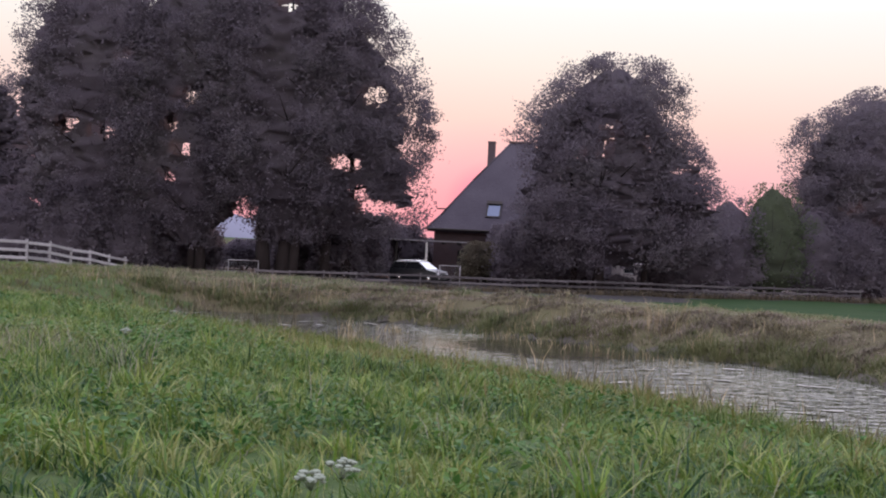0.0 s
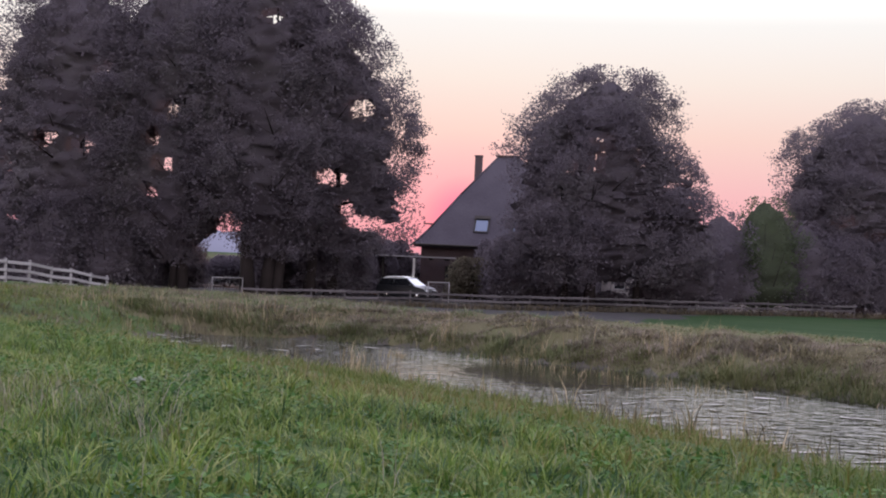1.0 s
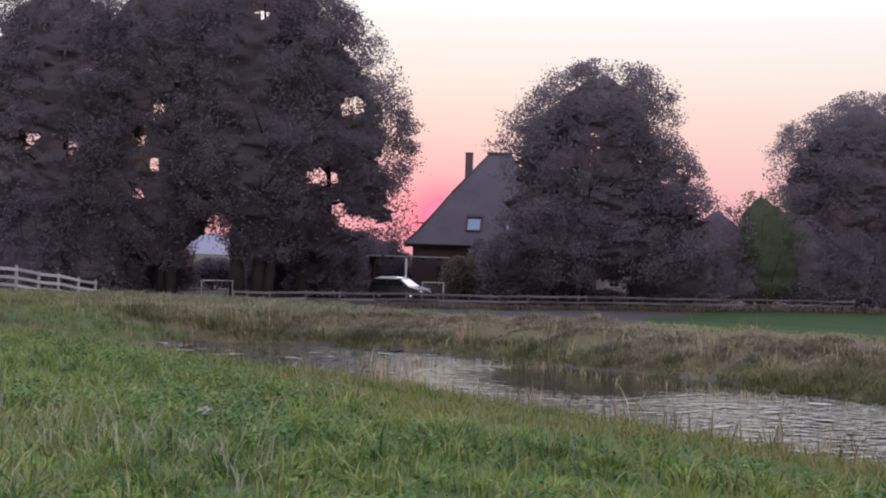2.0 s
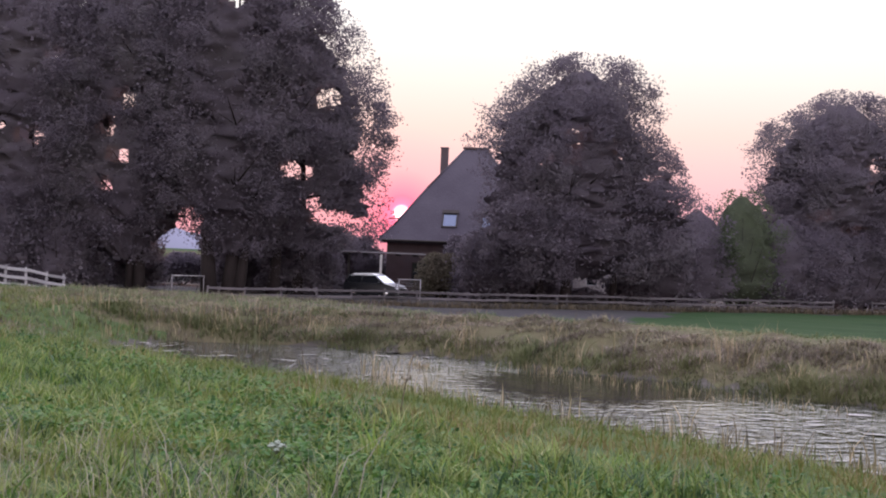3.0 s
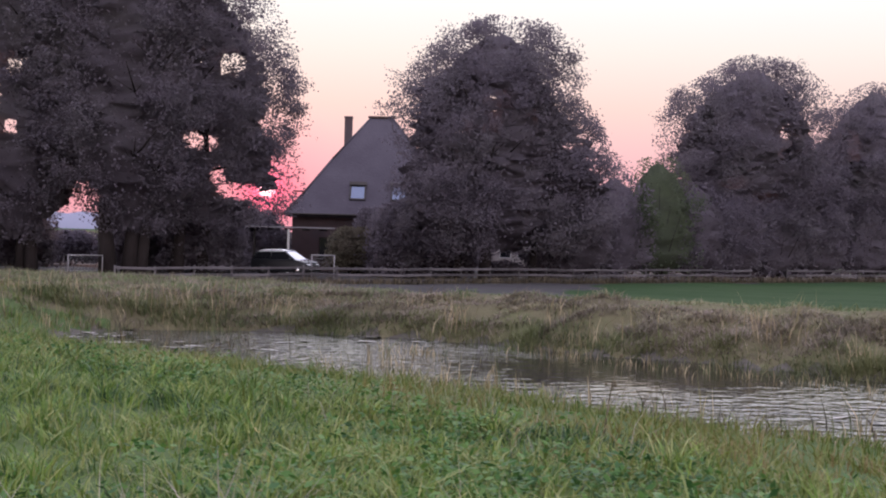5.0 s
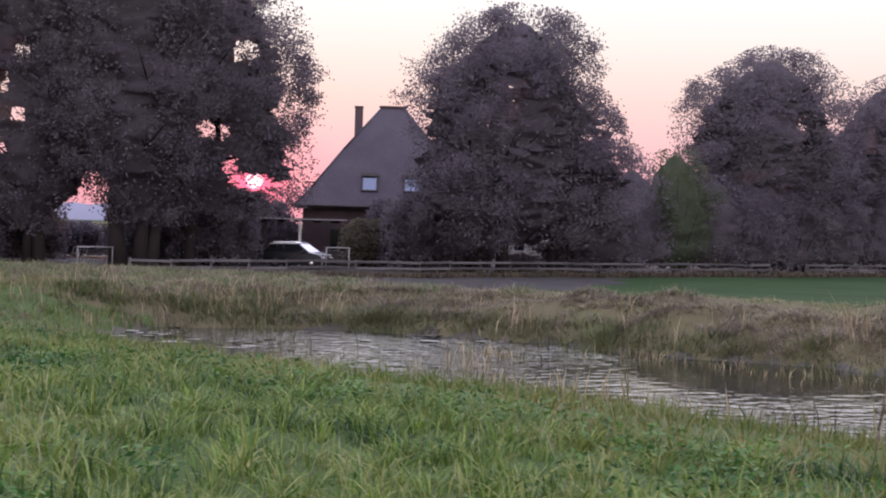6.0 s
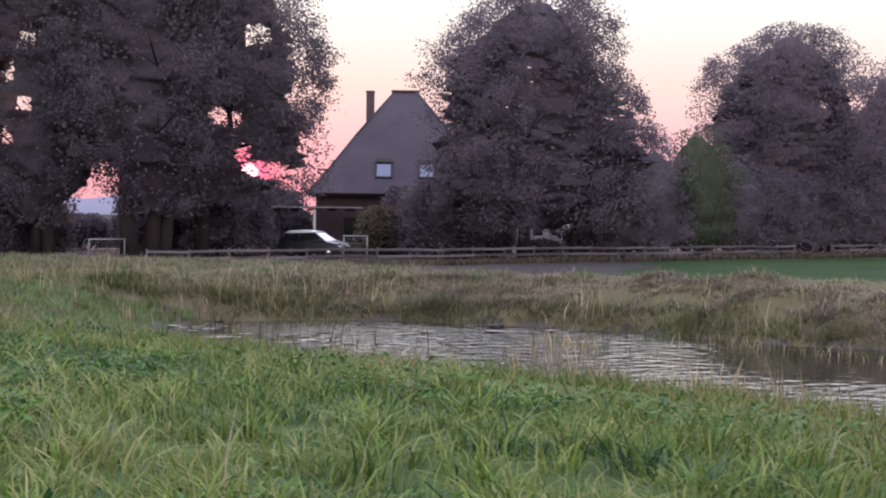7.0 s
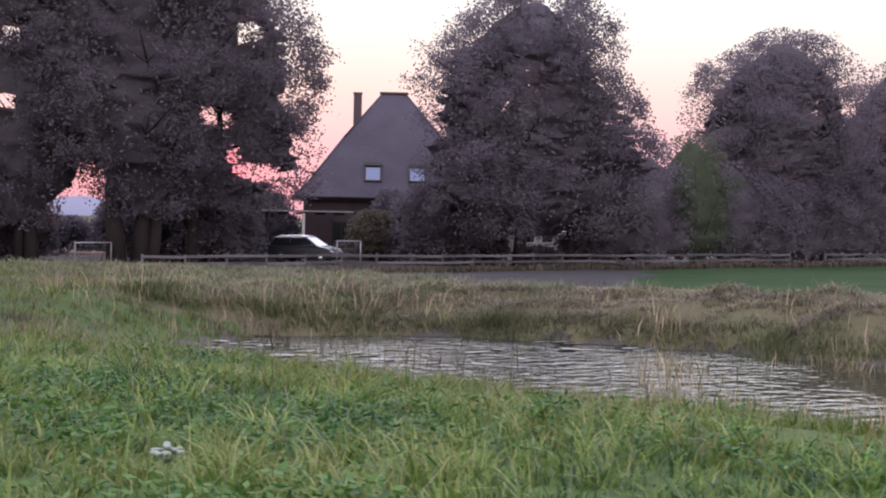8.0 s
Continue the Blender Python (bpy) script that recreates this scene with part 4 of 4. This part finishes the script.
# ---- vehicles ----
def car(m, label, paint):
    """An estate car that faces +x, its wheels on the ground."""
    c = thing("car", m, label, "car")
    L, W = 2.2, 0.88
    def shell(profile, wid):
        bm = bmesh.new()
        rows = []
        for x, z, w in profile:
            rows.append((bm.verts.new((x, -w * wid, z)), bm.verts.new((x, w * wid, z))))
        for (a, b), (c2, d2) in zip(rows, rows[1:] + rows[:1]):
            bm.faces.new((a, b, d2, c2))
        bm.faces.new([r[0] for r in reversed(rows)])
        bm.faces.new([r[1] for r in rows])
        bmesh.ops.recalc_face_normals(bm, faces=bm.faces)
        bmesh.ops.bevel(bm, geom=[e for e in bm.edges], offset=0.045, segments=2, affect="EDGES", profile=0.6)
        for f in bm.faces:
            f.smooth = True
        return bm
    part("body", shell([(-2.2, 0.3, 0.97), (-2.24, 0.62, 1), (-2.18, 0.98, 0.98), (0.85, 0.99, 1.0), (1.25, 0.95, 0.99), (2.0, 0.80, 0.93), (2.2, 0.62, 0.92), (2.22, 0.32, 0.93), (1.7, 0.22, 0.97), (-1.8, 0.22, 0.97)], W), paint, c)
    part("cabin", shell([(-2.08, 0.95, 0.93), (-1.82, 1.42, 0.80), (-1.4, 1.50, 0.77), (0.0, 1.53, 0.77), (0.30, 1.47, 0.79), (1.12, 0.95, 0.93)], W), M_GLASS, c, "dark tinted glass cabin")
    part("roof", shell([(-1.9, 1.44, 0.82), (-1.4, 1.58, 0.80), (0.0, 1.62, 0.80), (0.32, 1.54, 0.82), (0.2, 1.46, 0.81), (-1.6, 1.42, 0.81)], W), M_CARSHEEN, c, "roof panel with sky sheen put into its pale colour")
    for sy in (-1, 1):
        for a, b2, r in (((0.30, 0.70, 1.48), (1.12, 0.825, 0.96), 0.035), ((-1.84, 0.715, 1.44), (-2.08, 0.82, 0.96), 0.05), ((-0.7, 0.70, 1.5), (-0.75, 0.84, 0.96), 0.04)):
            part("pillar", rod((a[0], sy * a[1], a[2]), (b2[0], sy * b2[1], b2[2]), r), paint, c)
        part("mirror", box(0.12, 0.2, 0.14, (0.85, sy * 0.98, 0.96), 0.03), paint, c)
        part("headlight", box(0.22, 0.36, 0.14, (2.02, sy * 0.58, 0.62), 0.04), M_LAMPGLASS, c)
        part("rear_light", box(0.1, 0.2, 0.3, (-2.19, sy * 0.7, 0.68), 0.03), M_RIDGE, c)
        part("roof_rail", rod((-1.6, sy * 0.62, 1.58), (0.05, sy * 0.62, 1.59), 0.02), M_CHROME, c)
        for wx in (-1.35, 1.38):
            wl = part("wheel", rod((wx, sy * 0.70, 0.33), (wx, sy * 0.89, 0.33), 0.33, None, 20), M_RUBBER, c)
            part("rim", rod((wx, sy * 0.87, 0.33), (wx, sy * 0.90, 0.33), 0.2, 0.17, 14), M_CHROME, wl)
    part("windscreen", strip_quad((0.36, 0.58, 1.45), (1.13, 0.74, 1.0)), M_SCREEN, c, "windscreen with reflected sky put into its pale colour")
    part("bumper", box(0.16, 1.62, 0.22, (2.18, 0, 0.3), 0.05), M_RUBBER, c)
    part("grille", box(0.05, 0.8, 0.12, (2.22, 0, 0.6), 0.01), M_RUBBER, c)
    part("bonnet", strip_quad((1.2, 0.76, 0.975), (2.02, 0.72, 0.83), 0.03), M_CARSHEEN, c, "bonnet with sky sheen put into its pale colour")
    return c


def strip_quad(a, b, thick=0.02):
    """A slightly proud sheet between two widths: (x, half width, z) each."""
    bm = bmesh.new()
    n = Vector((-(b[2] - a[2]), 0, b[0] - a[0])).normalized()
    lo = [bm.verts.new((p[0], s * p[1], p[2])) for p, s in ((a, -1), (a, 1), (b, 1), (b, -1))]
    hi = [bm.verts.new(v.co + n * (thick + 0.02)) for v in lo]
    bm.faces.new(hi[::-1])
    bm.faces.new(lo)
    for k in range(4):
        bm.faces.new((lo[k], hi[k], hi[(k + 1) % 4], lo[(k + 1) % 4]))
    bmesh.ops.recalc_face_normals(bm, faces=bm.faces)
    return bm


car(pose(-2.8, 98.3, FIELD_Z, 0, 0, -38) @ Matrix.Diagonal((1, 1, 1.08, 1)), "dark estate car with sky-sheen roof parked by the farmhouse", M_CARPAINT)
car(pose(-21.4, 102.5, FIELD_Z, 0, 0, 8), "dark car parked under the trees", M_CARPAINT)


def caravan():
    c = thing("caravan", pose(16.6, 108.5, FIELD_Z, 0, 0, 6), "cream caravan parked behind the rounded tree", "caravan")
    bm = box(4.4, 2.1, 1.95, (0, 0, 0.45), 0.22)
    part("body", bm, M_CREAM, c)
    for wx in (-1.3, 0.2, 1.5):
        w = part("window", box(0.85, 0.04, 0.6, (wx, -1.06, 1.35), 0.02), M_GLASS, c)
        part("window_frame", joined(*[box(sx, 0.05, sz, (wx + px, -1.07, pz), 0.01) for sx, sz, px, pz in ((0.95, 0.05, 0, 1.32), (0.95, 0.05, 0, 1.93), (0.05, 0.62, 0.45, 1.34), (0.05, 0.62, -0.45, 1.34))]), M_WHITE, w)
    for sy in (-0.95, 0.95):
        wl = part("wheel", rod((0, sy - 0.08, 0.32), (0, sy + 0.08, 0.32), 0.32, None, 18), M_RUBBER, c)
        part("rim", rod((0, sy - 0.1, 0.32), (0, sy + 0.1, 0.32), 0.18, None, 12), M_CHROME, wl)
    part("drawbar", joined(rod((2.1, -0.5, 0.42), (3.2, 0, 0.45), 0.04), rod((2.1, 0.5, 0.42), (3.2, 0, 0.45), 0.04)), M_CHROME, c)
    part("jockey_wheel", joined(rod((3.0, 0, 0.05), (3.0, 0, 0.7), 0.03), rod((3.0, -0.05, 0.1), (3.0, 0.05, 0.1), 0.1)), M_RUBBER, c)
    return c


caravan()


# ---- goals ----
def goal(a, b, top, label, deep=0.9):
    a, b = Vector((*a, 0)), Vector((*b, 0))
    w = (b - a).length
    g = thing("football_goal", Matrix.Translation(((a + b) / 2 + Vector((0, 0, FIELD_Z)))) @ Matrix.Rotation(math.atan2(b.y - a.y, b.x - a.x), 4, "Z"), label, "goal", "goals on the yard")
    for s in (-1, 1):
        part("post", rod((s * w / 2, 0, 0), (s * w / 2, 0, top), 0.04), M_PALEWOOD, g)
        part("stay", joined(rod((s * w / 2, 0, top), (s * w / 2, deep * 0.4, top), 0.025), rod((s * w / 2, deep * 0.4, top), (s * w / 2, deep, 0.03), 0.025), rod((s * w / 2, 0, 0.03), (s * w / 2, deep, 0.03), 0.02)), M_GREYWOOD, g)
    part("crossbar", rod((-w / 2 - 0.04, 0, top), (w / 2 + 0.04, 0, top), 0.04), M_PALEWOOD, g)
    cords = []
    for k in range(11):
        x = -w / 2 + w * k / 10
        cords += [rod((x, 0.02, top), (x, deep * 0.4, top - 0.02), 0.004, None, 3), rod((x, deep * 0.4, top - 0.02), (x, deep, 0.03), 0.004, None, 3)]
    for k in range(6):
        f = k / 6
        cords.append(rod((-w / 2, deep * (0.4 + 0.6 * f), top * (1 - f)), (w / 2, deep * (0.4 + 0.6 * f), top * (1 - f)), 0.004, None, 3))
    part("net", joined(*cords), M_NET, g)
    return g


goal((-16.76, 92.9), (-14.76, 94.4), 1.17, "small white football goal before the trees")
goal((-1.5, 95.2), (0.05, 95.6), 1.45, "small white football goal beside the car")


# ---- fences ----
def fence(points, height, rails, mat, label, group, gap=2.4, thick=0.1, board=0.13):
    """Posts with boards between them; every post and board a part."""
    f = thing("fence", pose(0, 0, 0), label, "fence", group)
    posts = []
    for (x0, y0), (x1, y1) in zip(points, points[1:]):
        n = max(1, round(math.hypot(x1 - x0, y1 - y0) / gap))
        for k in range(n):
            posts.append((x0 + (x1 - x0) * k / n, y0 + (y1 - y0) * k / n))
    posts.append(points[-1])
    rr = random.Random(len(posts))
    tops = [float(land(x, y)) for x, y in posts]
    for (x, y), z in zip(posts, tops):
        part("post", box(thick, thick, height + 0.12 + rr.uniform(-0.04, 0.05), (0, 0, 0), 0.012), mat, f).matrix_world = pose(x, y, z - 0.04, rr.uniform(-2, 2), rr.uniform(-2, 2), rr.uniform(-8, 8))
    for k in range(len(posts) - 1):
        a, b = Vector((*posts[k], tops[k])), Vector((*posts[k + 1], tops[k + 1]))
        for r in rails:
            d = b - a
            ln, yaw, pitch = d.length, math.atan2(d.y, d.x), math.atan2(d.z, math.hypot(d.x, d.y))
            ob = part("board", box(ln - 0.01, 0.035, board, (0, -0.07, -board / 2), 0.006), mat, f)
            ob.matrix_world = Matrix.Translation((a + b) / 2 + Vector((0, 0, r * height + rr.uniform(-0.015, 0.015)))) @ Matrix.Rotation(yaw, 4, "Z") @ Matrix.Rotation(-pitch + rr.uniform(-0.006, 0.006), 4, "Y")
    return f


fence([(-14, 80), (4.8, 88), (20, 94.4), (32.5, 99.8)], 0.95, (0.93, 0.55, 0.2), M_GREYWOOD, "weathered grey board fence along the paddock", "paddock fences")
fence([(36.5, 101.5), (47, 106), (58, 110.6)], 0.95, (0.93, 0.55, 0.2), M_GREYWOOD, "weathered grey board fence beside the far paddock", "paddock fences")
fx = RNG.uniform(-14, 58, 9000)
fy = 86.0 + 0.426 * fx + RNG.normal(-0.25, 0.3, 9000)
blades("fence_weeds", fx, fy, RNG.uniform(0.2, 0.62, 9000), RNG.uniform(0.03, 0.06, 9000), 0.4, M_MUDSTALK, "dark rank weeds grown up along the paddock fence")
fence([(-34, 62.5), (-29, 64), (-24.4, 66), (-21.5, 78)], 1.1, (0.92, 0.56, 0.22), M_PALEWOOD, "pale board fence on the dyke crossing", "paddock fences", 2.3, 0.12, 0.15)


# ---- far distance ----
def skyline(y, x0, x1, h, seed, step=18):
    r = random.Random(seed)
    xs = np.arange(x0, x1, step)
    v, f = [], []
    for x in xs:
        t = h * (0.7 + 0.3 * math.sin(x * 0.004 + seed) + 0.18 * math.sin(x * 0.021) + r.uniform(-0.1, 0.1)) * min(1.0, max(0.02, (130 - x) / 120))
        v += [(x, y, -2), (x, y + 30, t), (x, y + 90, t * 0.9), (x, y + 160, -2)]
    for k in range(len(xs) - 1):
        for j in range(3):
            f.append((4 * k + j, 4 * k + 4 + j, 4 * k + 5 + j, 4 * k + 1 + j))
    return mesh_of("backdrop", v, f, M_HILL, True)


# horizon woods, their blue haze carried by the material colour
tagged(new("backdrop", skyline(1500, -1600, 160, 30, 3)), "woods along the horizon with blue haze in their colour", "woods", kind="structure")


# ---- a dead stalk in the meadow ----
def dead_stalk(x, y, height, seed):
    r = random.Random(seed)
    t = thing("dead_stalk", pose(x, y, float(land(x, y)) - 0.03), "dark withered weed stalk standing in the grass", "weed")
    top = Vector((0.13, 0.02, height))
    mid = Vector((0.05, 0.0, height * 0.5))
    part("stem", joined(rod((0, 0, 0), mid, 0.008, 0.007, 6), rod(mid, top, 0.007, 0.004, 6)), M_MUDSTALK, t)
    for k in range(6):
        b = mid.lerp(top, r.uniform(0.1, 0.95))
        a = r.uniform(0, 6.283)
        e = b + Vector((math.cos(a) * 0.06, math.sin(a) * 0.06, r.uniform(0.03, 0.09)))
        twig = part("twig", rod(b, e, 0.004, 0.002, 5), M_MUDSTALK, t)
        head = bmesh.new()
        bmesh.ops.create_icosphere(head, subdivisions=1, radius=0.012)
        bmesh.ops.scale(head, vec=(1, 1, 1.8), verts=head.verts)
        bmesh.ops.translate(head, vec=e, verts=head.verts)
        part("seed_head", head, M_MUDSTALK, twig)
    return t


dead_stalk(-9.55, 22.3, 0.78, 4)


# ---- white umbels in the meadow ----
def umbel(x, y, height, size, seed):
    r = random.Random(seed)
    z = float(land(x, y))
    t = thing("wild_flower", pose(x, y, z - 0.03), "white flowering umbel among the grass", "flower", "umbels in the meadow")
    part("stalk", rod((0, 0, 0), (0, 0, height - 0.06), 0.006, 0.004, 5), M_GRASS, t)
    bits = []
    for k in range(16):
        a, o = r.uniform(0, 6.283), size * math.sqrt(r.random())
        x2, y2 = math.cos(a) * o, math.sin(a) * o
        zt = height - 0.03 * (o / size) ** 2 + r.uniform(-0.012, 0.012)
        bits.append(rod((0, 0, height - 0.08), (x2, y2, zt), 0.002, 0.002, 3))
        head = bmesh.new()
        bmesh.ops.create_icosphere(head, subdivisions=1, radius=r.uniform(0.014, 0.026))
        bmesh.ops.scale(head, vec=(1, 1, 0.5), verts=head.verts)
        bmesh.ops.translate(head, vec=(x2, y2, zt), verts=head.verts)
        bits.append(head)
    part("blossom", joined(*bits), M_FLOWER, t)
    return t


umbel(-8.66, 5.65, 0.42, 0.07, 1)
umbel(-8.78, 5.60, 0.38, 0.055, 2)
umbel(-17.41, 24.75, 0.36, 0.075, 3)
umbel(-11.17, 15.6, 0.34, 0.07, 5)
